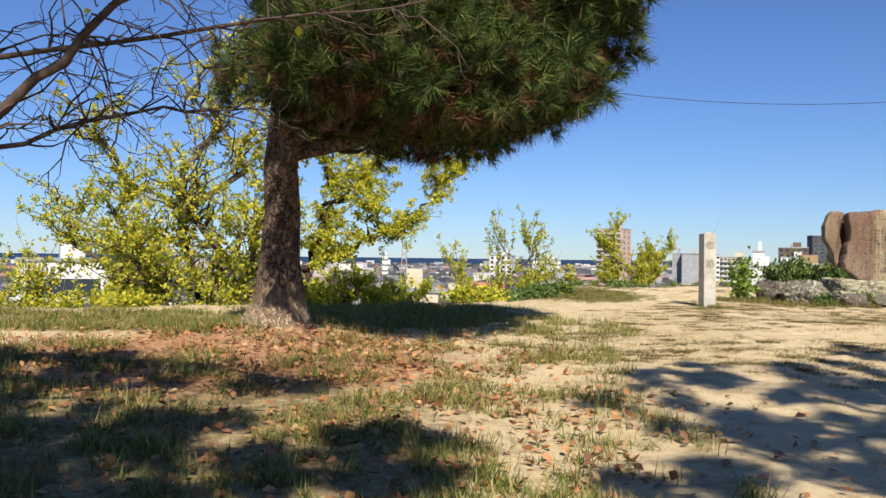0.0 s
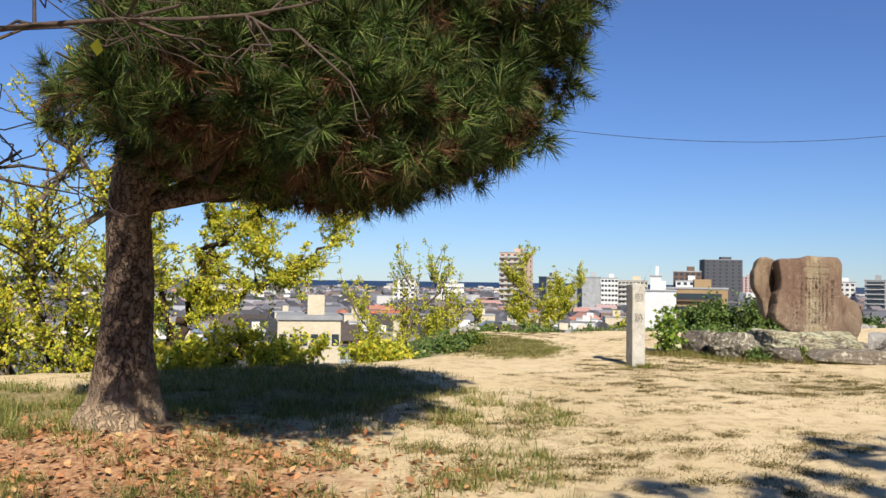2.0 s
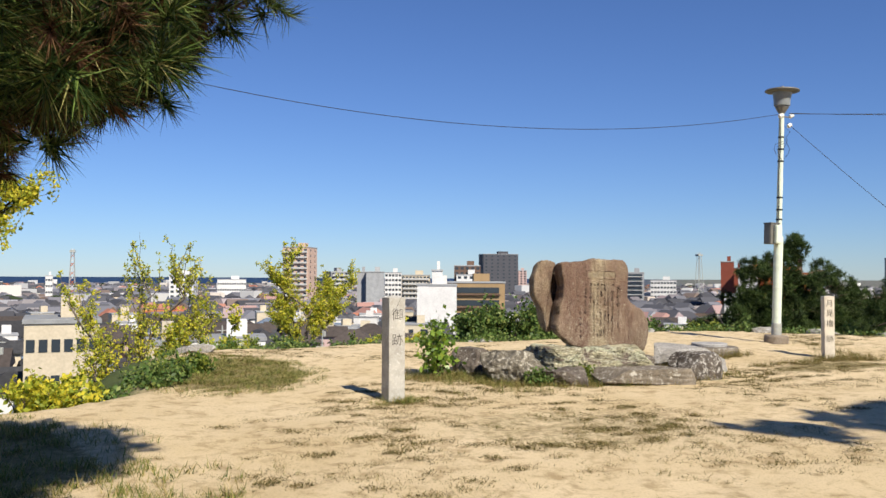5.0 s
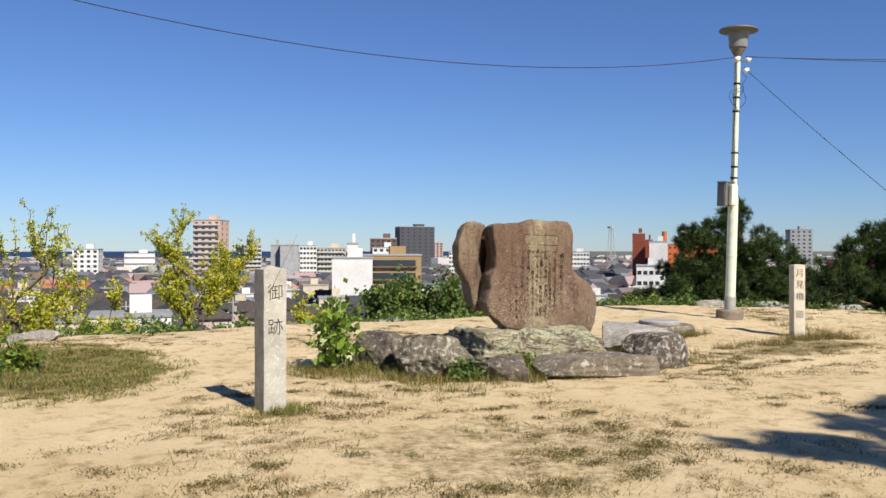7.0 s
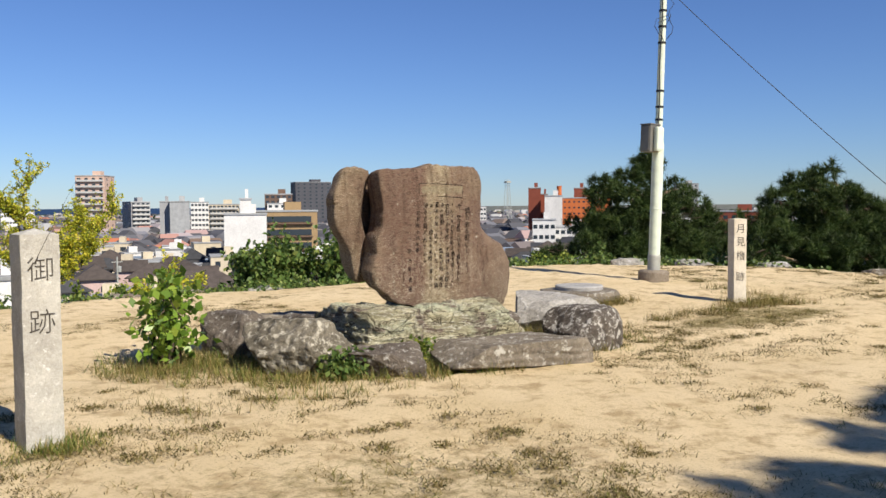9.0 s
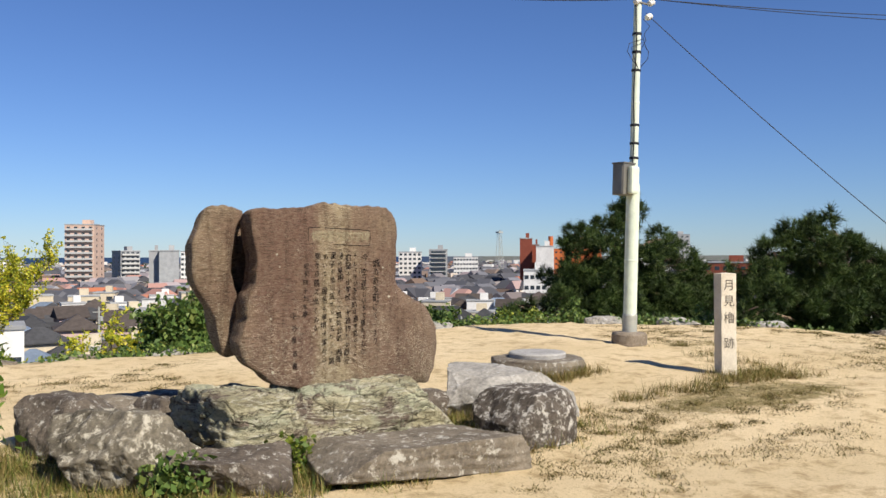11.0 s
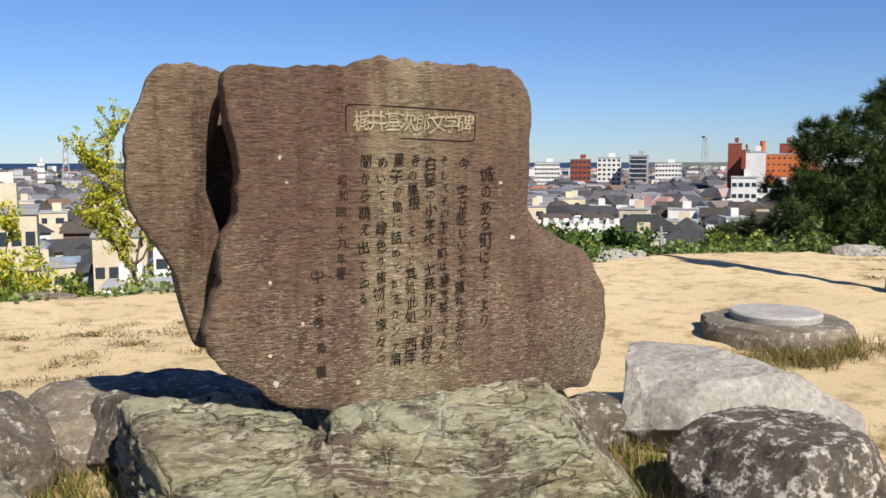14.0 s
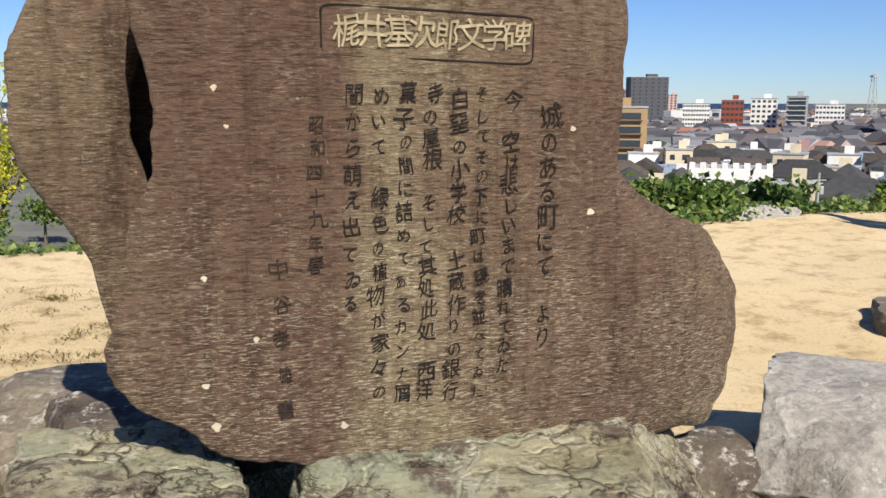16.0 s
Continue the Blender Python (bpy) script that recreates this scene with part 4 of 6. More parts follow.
def creepers():
    """Low leafy growth that creeps over the plateau's edge."""
    rng = np.random.RandomState(27)
    line = np.array([(0.9, 16.4), (1.7, 17.6), (1.7, 20.6), (2.7, 21.7), (6.7, 22.2), (10, 22.5), (13.5, 23.0), (15.2, 22.9), (16.5, 21.1), (17.7, 19.4)])
    seg = np.linalg.norm(np.diff(line, axis=0), axis=1)
    at = rng.uniform(0, seg.sum(), 15000)
    run = np.concatenate([[0], np.cumsum(seg)])
    x, y = np.interp(at, run, line[:, 0]), np.interp(at, run, line[:, 1])
    k = np.clip(np.searchsorted(run, at) - 1, 0, len(seg) - 1)
    n = np.stack([-(line[k + 1] - line[k])[:, 1], (line[k + 1] - line[k])[:, 0]], -1) / seg[k][:, None]
    thick = np.clip(np.array([noise.fractal((a * 0.9, b * 0.9, 2.0), 0.8, 2.0, 3) for a, b in zip(x, y)]) * 0.9 + 0.45, 0, 1)
    out = rng.uniform(-0.25, 0.9, len(x)) * (0.4 + 0.6 * thick)
    x, y = x + n[:, 0] * out, y + n[:, 1] * out
    keep = rng.uniform(0, 1, len(x)) < thick
    x, y, thick = x[keep], y[keep], thick[keep]
    p = np.stack([x, y, height(x, y) + rng.uniform(0.0, 0.17, len(x)) * thick], -1)
    tagged(new("creeping_plants", tri_mesh("creeping_plants", leaves(rng, p, 0.055, np.array([0, -0.3, 0.9])), SHRUB, 4)), "low green creeping plants along the plateau edge", "plants", kind="stuff")


creepers()


# ---------------- grass and fallen leaves ----------------
def grass_field(name, rng, places, blades, length, width, material, label, lean_from=0.35):
    n = len(places)
    P = np.repeat(places, blades, axis=0) + np.concatenate([rng.normal(0, 0.05, (n * blades, 2)), np.zeros((n * blades, 1))], 1)
    a = rng.uniform(0, 2 * math.pi, len(P))
    lean = rng.uniform(lean_from, 1.5, len(P))
    L = length * rng.uniform(0.4, 1.2, len(P))
    d = np.stack([np.cos(a) * np.sin(lean), np.sin(a) * np.sin(lean), np.cos(lean)], -1)
    side = np.stack([-np.sin(a), np.cos(a), np.zeros(len(P))], -1) * width / 2
    tri = np.stack([P + side, P - side, P + d * L[:, None]], 1)
    return tagged(new(name, tri_mesh(name, tri, material)), label, "grass", kind="stuff")


def scatter(rng, n, x0, x1, y0, y1, cover, power=1.0):
    x, y = rng.uniform(x0, x1, n * 5), rng.uniform(y0, y1, n * 5)
    clump = np.array([noise.noise((a * 1.7, b * 1.7, 3.1)) for a, b in zip(x, y)]) * 0.9 + 0.5
    keep = (rng.uniform(0, 0.62, n * 5) < cover(x, y) * np.clip(clump, 0, 1) ** power) & (outside(x, y) < 0.1)
    x, y = x[keep][:n], y[keep][:n]
    return np.stack([x, y, height(x, y)], -1)


rs = np.random.RandomState(7)
grass_field("grass", rs, scatter(rs, 3600, -7, 1.7, 1.6, 11, grass_cover, 2.6), 24, 0.14, 0.008, GRASS, "short green grass with dry blades")
grass_field("grass", rs, scatter(rs, 2600, -9, 2.2, 9.6, 15.4, grass_cover), 16, 0.12, 0.009, GRASS, "short green grass in the shade of the trees")
grass_field("grass", rs, scatter(rs, 3600, 0, 18, 5, 22, grass_cover, 1.6), 18, 0.07, 0.006, DRY_GRASS, "sparse trodden grass tufts on sand", 0.8)
grass_field("grass", rs, scatter(rs, 420, 10.3, 13.8, 16.6, 18.6, grass_cover, 0.4), 18, 0.15, 0.006, DRY_GRASS, "dry grass round the well and the post")
grass_field("grass", rs, scatter(rs, 700, 4.8, 10, 15.2, 18, grass_cover, 0.4), 18, 0.16, 0.006, GRASS, "longer grass round the stones")
grass_field("grass", rs, scatter(rs, 800, 4.8, 10, 15.0, 18.2, grass_cover, 0.3), 18, 0.13, 0.006, DRY_GRASS, "dry straw-coloured grass round the stones")


def stray_tufts():
    rng = np.random.RandomState(19)
    x, y = rng.uniform(0.5, 18, 4200), rng.uniform(5.5, 21.8, 4200)
    worn = np.array([noise.noise((a * 0.42, b * 0.42, 8.0)) for a, b in zip(x, y)])
    keep = (outside(x, y) < -0.2) & ~((x > 9.6) & (x < 14) & (y > 17.2)) & (worn + 0.5 * grass_cover(x, y) > rng.uniform(-0.05, 0.5, len(x)))
    x, y = x[keep][:1250], y[keep][:1250]
    size = rng.uniform(0.35, 1.5, len(x)) ** 1.5
    c = np.repeat(np.stack([x, y], -1), 14, axis=0) + rng.normal(0, 0.07, (len(x) * 14, 2)) * np.repeat(size, 14)[:, None] * np.array([1.5, 0.8])
    grass_field("grass_tufts", rng, np.stack([c[:, 0], c[:, 1], height(c[:, 0], c[:, 1])], -1), 13, 0.034, 0.008, WORN_TUFT, "single flattened grass tufts on bare sand", 0.7)


stray_tufts()
grass_field("grass", rs, scatter(rs, 1500, 0.9, 4.2, 15.8, 20.6, grass_cover, 0.8), 16, 0.07, 0.008, GRASS, "green grass patch near the plateau edge", 0.6)
grass_field("grass", rs, scatter(rs, 40, 3.95, 4.75, 14.6, 15.3, lambda x, y: 0.9 * blob(x, y, 4.3, 14.92, 0.4, 0.28, 0.7), 0.2), 30, 0.09, 0.007, GRASS, "grass round the foot of the granite post", 0.3)


def fallen_leaves():
    rng = np.random.RandomState(11)
    p = scatter(rng, 6000, -6, 3.2, 2.0, 10.5, lambda x, y: litter_cover(x, y) + 0.05 * (x < 1.2), 0.7)
    p[:, 2] += 0.022
    tagged(new("fallen_leaves", tri_mesh("fallen_leaves", leaves(rng, p, 0.05, np.array([0, 0, 2.5])), LITTER, 4)), "dry reddish fallen leaves", "leaves", kind="stuff")


fallen_leaves()


# ---------------- the inscribed monument ----------------
def rock(name, place, size, rz, seed, material, label, boxy=0.55, facets=9, rough=0.06, group="", tilt=0.0, flat_top=None, layers=0.0):
    """A boulder: a squarish ball, cut by planes, split along its layers and roughened."""
    rg = random.Random(seed)
    bm = bmesh.new()
    bmesh.ops.create_icosphere(bm, subdivisions=6, radius=1)
    planes = []
    for _ in range(facets):
        n = Vector((rg.gauss(0, 1), rg.gauss(0, 1), rg.gauss(0.25, 0.8))).normalized()
        planes.append((n, rg.uniform(0.72, 0.95)))
    if flat_top:
        planes.append((Vector((rg.uniform(-0.06, 0.06), rg.uniform(-0.1, 0.02), 1)).normalized(), flat_top))
    off = Vector((seed * 3.7, seed * 1.3, 0))
    for v in bm.verts:
        c = v.co
        c = c / sum(abs(a) ** (2 / boxy) for a in c) ** (boxy / 2)
        for n, d in planes:
            over = c.dot(n) - d
            if over > 0:
                c -= n * over
        s = Vector((c.x * size[0], c.y * size[1], c.z * size[2])) * 0.5
        k = 0.8 * noise.fractal((s + off) * 2.2, 0.9, 2.1, 6) + 0.35 * noise.ridged_multi_fractal((s + off) * 6.0, 1.0, 2.0, 5, 1.0, 2.0) - 0.35 + 0.3 * noise.fractal((s + off) * 14.0, 0.8, 2.2, 4)
        if layers:
            h = (s.z + 0.07 * s.x + 0.05 * noise.noise((s + off) * 3.0)) * 15 + seed
            k += layers * (abs((h % 1.0) - 0.5) * 2 - 0.5) * (1 - abs(c.normalized().z))
        v.co = s + c.normalized() * k * rough
    low = min(v.co.z for v in bm.verts)
    ob = new(name, bm_mesh(name, bm, material, True))
    ob.matrix_basis = pose(place[0], place[1], place[2] - low - 0.07, tilt, 0, rz)
    return tagged(ob, label, "rock", group)


RING = "stones round the monument"
rock("base_stone", (7.26, 16.80, 0.1), (0.60, 1.0, 0.58), 10, 3, GREEN_SCHIST, "cracked grey-green base stone under the monument", 0.24, 3, 0.05, RING, 0, 0.88, 0.3)
rock("base_stone", (8.23, 16.82, 0.1), (1.42, 1.0, 0.56), 9.5, 5, GREEN_SCHIST, "long veined grey-green base stone carrying the monument", 0.2, 3, 0.045, RING, 0, 0.86, 0.35)
rock("boulder", (9.70, 17.05, -0.04), (1.28, 0.9, 0.66), -22, 12, PALE_ROCK, "pale grey angular boulder beside the base stone", 0.42, 7, 0.03, RING, 0, 0.78)
rock("boulder", (9.31, 16.15, 0.02), (0.70, 0.70, 0.60), 10, 14, CRUSTED_ROCK, "round dark boulder crusted with pale lichen", 0.62, 3, 0.025, RING, 0, 0.85)
rock("flat_stone", (8.12, 15.66, 0.1), (1.42, 0.56, 0.36), -4, 17, GREY_ROCK, "long flat grey stone with lichen patches", 0.22, 3, 0.02, RING, 0, 0.72, 0.5)
rock("stone", (6.98, 15.86, 0.1), (0.62, 0.44, 0.36), -22, 19, DARK_ROCK, "low dark stone sunk in the grass", 0.26, 4, 0.025, RING, 0, 0.74)
rock("boulder", (6.40, 16.42, 0.12), (1.06, 0.66, 0.47), -48, 23, LICHEN_ROCK, "broad grey boulder with rough pale lichen skin", 0.5, 8, 0.05, RING)
rock("boulder", (6.27, 17.45, 0.12), (0.66, 0.64, 0.50), 20, 29, DARK_ROCK, "dark rounded boulder behind the shrub", 0.45, 5, 0.03, RING, 0, 0.85)
rock("stone", (9.05, 17.12, 0.08), (0.42, 0.34, 0.36), 30, 37, DARK_ROCK, "small dark stone wedged behind the base", 0.45, 6, 0.02, RING, 14)
rock("boulder", (7.1, 17.95, 0.12), (1.3, 0.9, 0.38), 12, 31, GREY_ROCK, "grey boulder in the monument's shadow", 0.5, 6, 0.03, RING)
rock("boulder", (7.05, 17.55, 0.12), (0.7, 0.5, 0.42), -10, 33, DARK_ROCK, "dark boulder tucked behind the base stone", 0.5, 6, 0.03, RING, 0, 0.85)
for k, (x, y, w, d, h, rz, s, mm) in enumerate(((2.2, 20.9, 0.9, 0.5, 0.35, 10, 41, PALE_ROCK), (8.2, 22.5, 0.9, 0.5, 0.28, -5, 42, PALE_ROCK), (7.0, 22.35, 0.6, 0.4, 0.22, 8, 43, GREY_ROCK), (12.3, 22.75, 0.9, 0.5, 0.3, 10, 44, PALE_ROCK),
                                           (15.5, 22.3, 0.8, 0.5, 0.34, -40, 45, PALE_ROCK), (16.3, 21.3, 0.9, 0.5, 0.3, -50, 46, PALE_ROCK), (17.2, 20.2, 0.9, 0.5, 0.3, -55, 47, PALE_ROCK), (18.2, 18.6, 1.0, 0.5, 0.3, -58, 48, GREY_ROCK), (6.0, 22.2, 0.7, 0.4, 0.2, 0, 49, GREY_ROCK))):
    rock("edge_stone", (x, y, zg(x, y) - 0.02), (w * 0.8, d * 0.7, h * 0.6), rz, s, mm, "low wall stone showing at the plateau edge", 0.45, 7, 0.04, "edge stones")

SLAB = [(-0.90, 1.86), (-0.686, 1.866), (-0.604, 1.888), (-0.435, 1.9), (-0.317, 1.929), (-0.154, 1.921), (0.07, 1.913), (0.305, 1.915), (0.355, 1.88), (0.405, 1.845), (0.43, 1.72), (0.42, 1.49), (0.415, 1.325),
        (0.50, 1.245), (0.60, 1.185), (0.775, 1.13), (0.84, 1.05), (0.885, 0.90), (0.905, 0.75), (0.885, 0.63), (0.82, 0.47), (0.165, 0.48), (-0.54, 0.57), (-0.734, 0.635), (-0.911, 0.765),
        (-0.985, 0.86), (-0.98, 0.94), (-0.938, 1.12), (-0.905, 1.24), (-0.872, 1.37), (-0.856, 1.48), (-0.868, 1.6), (-0.897, 1.69)]
LOBE = [(-0.80, 1.86), (-0.955, 1.905), (-1.073, 1.891), (-1.115, 1.848), (-1.137, 1.768), (-1.174, 1.695), (-1.207, 1.611), (-1.199, 1.537), (-1.21, 1.426), (-1.187, 1.34), (-1.127, 1.238), (-1.05, 1.132), (-1.0, 1.02), (-0.995, 0.861), (-0.95, 0.80),
        (-0.78, 0.85), (-0.80, 1.1), (-0.865, 1.27), (-0.915, 1.42), (-0.905, 1.55), (-0.86, 1.70)]


def reach(outline, cu, cz, w):
    """How far an outline lies from (cu, cz) at the angle w."""
    best, dx, dz = 0.02, math.cos(w), math.sin(w)
    for (x1, z1), (x2, z2) in zip(outline, outline[1:] + outline[:1]):
        ex, ez = x2 - x1, z2 - z1
        den = dx * ez - dz * ex
        if abs(den) < 1e-9:
            continue
        s = ((x1 - cu) * ez - (z1 - cz) * ex) / den
        q = ((x1 - cu) * dz - (z1 - cz) * dx) / den
        if s > 0 and -1e-6 <= q <= 1 + 1e-6:
            best = max(best, s)
    return best


def face_relief(u, z):
    """Front of the slab: metres towards the reader."""
    p = Vector((u * 1.4, 0.3, z * 1.4))
    return 0.022 * noise.fractal(p, 1.0, 2.0, 3) + 0.003 * noise.fractal(Vector((u * 3, 7, z * 26)), 0.8, 2, 3)


def slab_mesh(outline, cu, cz, thick, n=300, seed=0.0, flat=9.0, lift=0.0, bend=0.0):
    radii = [0.1, 0.2, 0.3, 0.4, 0.5, 0.6, 0.68, 0.76, 0.83, 0.88, 0.92, 0.95, 0.97, 0.985, 0.995, 1.0]
    verts, faces = [], []
    edge = [reach(outline, cu, cz, 2 * math.pi * k / n) for k in range(n)]
    edge = [sum(edge[(k + j) % n] for j in (-1, 0, 1)) / 3 for k in range(n)]

    def ring(r, front):
        out = []
        for k in range(n):
            w = 2 * math.pi * k / n
            jag = 1 + 0.024 * noise.fractal(Vector((math.cos(w) * 6 + seed, math.sin(w) * 6, seed)), 0.6, 2, 6) * r * r
            u, z = cu + edge[k] * r * jag * math.cos(w), cz + edge[k] * r * jag * math.sin(w)
            prof = max(0.0, 1 - r ** flat) ** 0.5
            v = (thick[0] if front else -thick[1]) * prof
            v += (face_relief(u + seed, z) * (1 + 0.9 * (seed > 0)) if front else -0.05 * noise.fractal(Vector((u * 2, seed, z * 2)), 1, 2, 4)) * (0.25 + 0.75 * prof)
            turn_back = bend * min(1, max(0, (u - 0.12) / 0.6)) * r ** 3
            out.append((u, -v - lift + turn_back, z))
        return out

    rings = [ring(r, True) for r in radii] + [ring(r, False) for r in radii[-2::-1]]
    for r in rings:
        verts += r
    c0, c1 = len(verts), len(verts) + 1
    verts += [(cu, -thick[0] - face_relief(cu + seed, cz) - lift, cz), (cu, thick[1] - lift, cz)]
    for i in range(len(rings) - 1):
        for k in range(n):
            a, b = i * n + k, i * n + (k + 1) % n
            faces.append((a, b, b + n, a + n))
    last = (len(rings) - 1) * n
    for k in range(n):
        faces.append((c0, (k + 1) % n, k))
        faces.append((c1, last + k, last + (k + 1) % n))
    return verts, faces


def monument():
    T = 0.035
    ob = thing("stone_monument", (8.2, 16.74 + T, 0), "tall brown inscribed memorial stone with a cleft side, on base stones", "monument", rz=9.5)
    under("slab", raw_mesh("slab", *slab_mesh(SLAB, -0.12, 1.15, (T, 0.4), bend=0.15), STELE, True), ob)
    under("side_lobe", raw_mesh("side_lobe", *slab_mesh(LOBE, -1.03, 1.45, (0.035, 0.22), 200, 4.4, 5.0, -0.30), STELE, True), ob, "rounded lobe split off by a dark cleft")
    under("core", raw_mesh("core", *slab_mesh([(-1.08, 1.84), (-0.6, 1.84), (-0.6, 0.9), (-0.95, 0.95), (-1.06, 1.35)], -0.85, 1.4, (0.05, 0.1), 80, 2.0, 4.0, -0.50), STELE, True), ob, "inner stone seen through the cleft")

    def depth(u, z):
        w = math.atan2(z - 1.15, u + 0.12)
        r = math.hypot(z - 1.15, u + 0.12) / reach(SLAB, -0.12, 1.15, w % (2 * math.pi))
        prof = max(0.0, 1 - min(r, 1) ** 9) ** 0.5
        return T * prof + face_relief(u, z) * (0.25 + 0.75 * prof) - 0.15 * min(1, max(0, (u - 0.12) / 0.6)) * min(r, 1) ** 3

    def on_face(me, u, z, lift):
        for v in me.vertices:
            a, b, c = v.co
            v.co = (u + a, -depth(u + a, z + b) - lift - max(c, 0) * 0.5, z + b)
        return me

    hand = random.Random(74)

    def brushed(me):
        """Brush writing: each letter leans, swells and slants a little."""
        w, slant, wide = hand.uniform(-0.05, 0.09), hand.uniform(-0.02, 0.14), hand.uniform(0.8, 1.02)
        for v in me.vertices:
            a, b, c = v.co
            a, b = a * wide, b + slant * a
            v.co = (a * math.cos(w) - b * math.sin(w) + 0.003 * math.sin(b * 60 + w * 90), a * math.sin(w) + b * math.cos(w) + 0.003 * math.sin(a * 55 + slant * 70), c)
        return me

    heading = "\u68b6\u4e95\u57fa\u6b21\u90ce\u6587\u5b66\u7891"
    for k, ch in enumerate(heading):
        under("heading_letter", on_face(brushed(text_mesh(ch, 0.084, GILT)), -0.40 + k * 0.064, 1.678 - 0.0006 * k, 0.004), ob, "pale carved letter")
    rim = []
    for k in range(64):
        w = 2 * math.pi * k / 64
        sx, sz = math.copysign(abs(math.cos(w)) ** 0.12, math.cos(w)), math.copysign(abs(math.sin(w)) ** 0.2, math.sin(w))
        u, z = -0.183 + 0.278 * sx, 1.677 + 0.06 * sz - 0.008 * sx
        rim.append(((u, -depth(u, z) + 0.001, z), 0.0035))
    rim.append(rim[0])
    # a dark tube on the face paints the shade of the border groove
    under("panel_groove", raw_mesh("panel_groove", *tubes([rim], 6), GROOVE_SHADE, True), ob, "carved border of the heading with groove shade as its dark colour")
    columns = [(0.150, 0.136, 1.47, 0.868, "\u57ce\u306e\u3042\u308b\u753a\u306b\u3066 \u3088\u308a", 0.085), (0.041, 0.019, 1.514, 0.80, "\u4eca \u7a7a\u306f\u60b2\u3057\u3044\u307e\u3067\u6674\u308c\u3066\u3090\u305f", 0.068),
               (-0.043, -0.054, 1.53, 0.735, "\u305d\u3057\u3066\u305d\u306e\u4e0b\u306b\u753a\u306f\u7515\u3092\u4e26\u3079\u3066\u3090\u305f", 0.055), (-0.105, -0.127, 1.515, 0.745, "\u767d\u580a\u306e\u5c0f\u5b66\u6821 \u571f\u8535\u4f5c\u308a\u306e\u9280\u884c", 0.062),
               (-0.178, -0.202, 1.53, 0.75, "\u5bfa\u306e\u5c4b\u6839 \u305d\u3057\u3066\u5176\u51e6\u6b64\u51e6 \u897f\u6d0b", 0.062), (-0.250, -0.269, 1.53, 0.75, "\u83d3\u5b50\u306e\u9593\u306b\u8a70\u3081\u3066\u3042\u308b\u30ab\u30f3\u30ca\u5c51", 0.058),
               (-0.318, -0.330, 1.523, 0.765, "\u3081\u3044\u3066 \u7dd1\u8272\u306e\u690d\u7269\u304c\u5bb6\u3005\u306e", 0.060), (-0.384, -0.398, 1.53, 1.00, "\u9593\u304b\u3089\u840c\u3048\u51fa\u3066\u3090\u308b", 0.066),
               (-0.480, -0.483, 1.455, 1.105, "\u662d\u548c\u56db\u5341\u4e5d\u5e74\u6625", 0.052), (-0.574, -0.569, 1.10, 0.735, "\u4e2d\u8c37\u5b5d\u96c4\u66f8", 0.056)]
    for u0, u1, z0, z1, words, size in columns:
        n = len(words) - 1
        for k, ch in enumerate(words):
            if ch == " ":
                continue
            t = k / n
            big = size * (0.72 if "\u3040" <= ch <= "\u30ff" else 0.93)
            # thin dark shapes on the face, coloured as the shade in carved strokes
            under("carved_letter", on_face(brushed(text_mesh(ch, big * hand.uniform(0.9, 1.12), GROOVE_SHADE if u0 > -0.45 else WORN_GROOVE_SHADE, weight=-0.003)), u0 + (u1 - u0) * t + hand.uniform(-0.005, 0.005), z0 + (z1 - z0) * t, 0.004), ob, "carved letter with groove shade as its dark colour")
    for u, z, r in ((-0.716, 1.545, 0.009), (-0.69, 1.455, 0.007), (-0.755, 1.088, 0.009), (-0.762, 0.818, 0.011), (-0.741, 0.708, 0.014), (-0.637, 0.928, 0.009), (0.28, 1.215, 0.014), (0.217, 1.443, 0.011), (-0.42, 0.68, 0.012)):
        disc = [(u + r * math.cos(a) * (0.8 + 0.25 * math.sin(3 * a + u * 9)), z + r * math.sin(a) * (0.75 + 0.2 * math.cos(2 * a + z * 31))) for a in [2 * math.pi * k / 14 for k in range(14)]]
        v = [(a, -depth(a, b) - 0.0018, b) for a, b in disc] + [(a, -depth(a, b) + 0.004, b) for a, b in disc]
        f = [tuple(range(14))] + [(k, (k + 1) % 14, 14 + (k + 1) % 14, 14 + k) for k in range(14)]
        under("lichen_spot", raw_mesh("lichen_spot", v, f, SPOT), ob, "pale round lichen spot")
    return ob


monument()


# ---------------- stone posts, well, lamp ----------------
def stone_post(x, y, z, w, d, h, rz, material, letters, label, pointed):
    ob = thing("stone_post", (x, y, z), label, "post", "inscribed stone posts", rz=rz)
    bm = box(w, d, h + 0.15, (0, 0, -0.15))
    bmesh.ops.subdivide_edges(bm, edges=bm.edges[:], cuts=7, use_grid_fill=True)
    bmesh.ops.subdivide_edges(bm, edges=[e for e in bm.edges if abs(e.verts[0].co.z - e.verts[1].co.z) > 0.02], cuts=2, use_grid_fill=True)
    for v in bm.verts:
        c = v.co
        if c.z > h - 0.001:
            c.z += pointed * (1 - max(abs(c.x) / w, abs(c.y) / d) * 2)
        k = 0.008 * noise.fractal(c * 7 + Vector((x, y, 0)), 1, 2, 4)
        edge = abs(c.x) > w * 0.49 and abs(c.y) > d * 0.49
        c.x *= 1 + (k - 0.012 * edge * abs(noise.noise(c * 30))) / w
        c.y *= 1 + (-0.012 * edge * abs(noise.noise(c * 30 + Vector((9, 0, 0))))) / d
    part("shaft", bm, material, ob, smooth=False)
    for ch, zc, size in letters:
        me = text_mesh(ch, size, GREY_INK, 0.0015, -0.01)
        under("carved_letter", me, ob, "carved dark letter", pose(0.0, -d / 2 - 0.0025, zc, 90, 0, 0))
    return ob


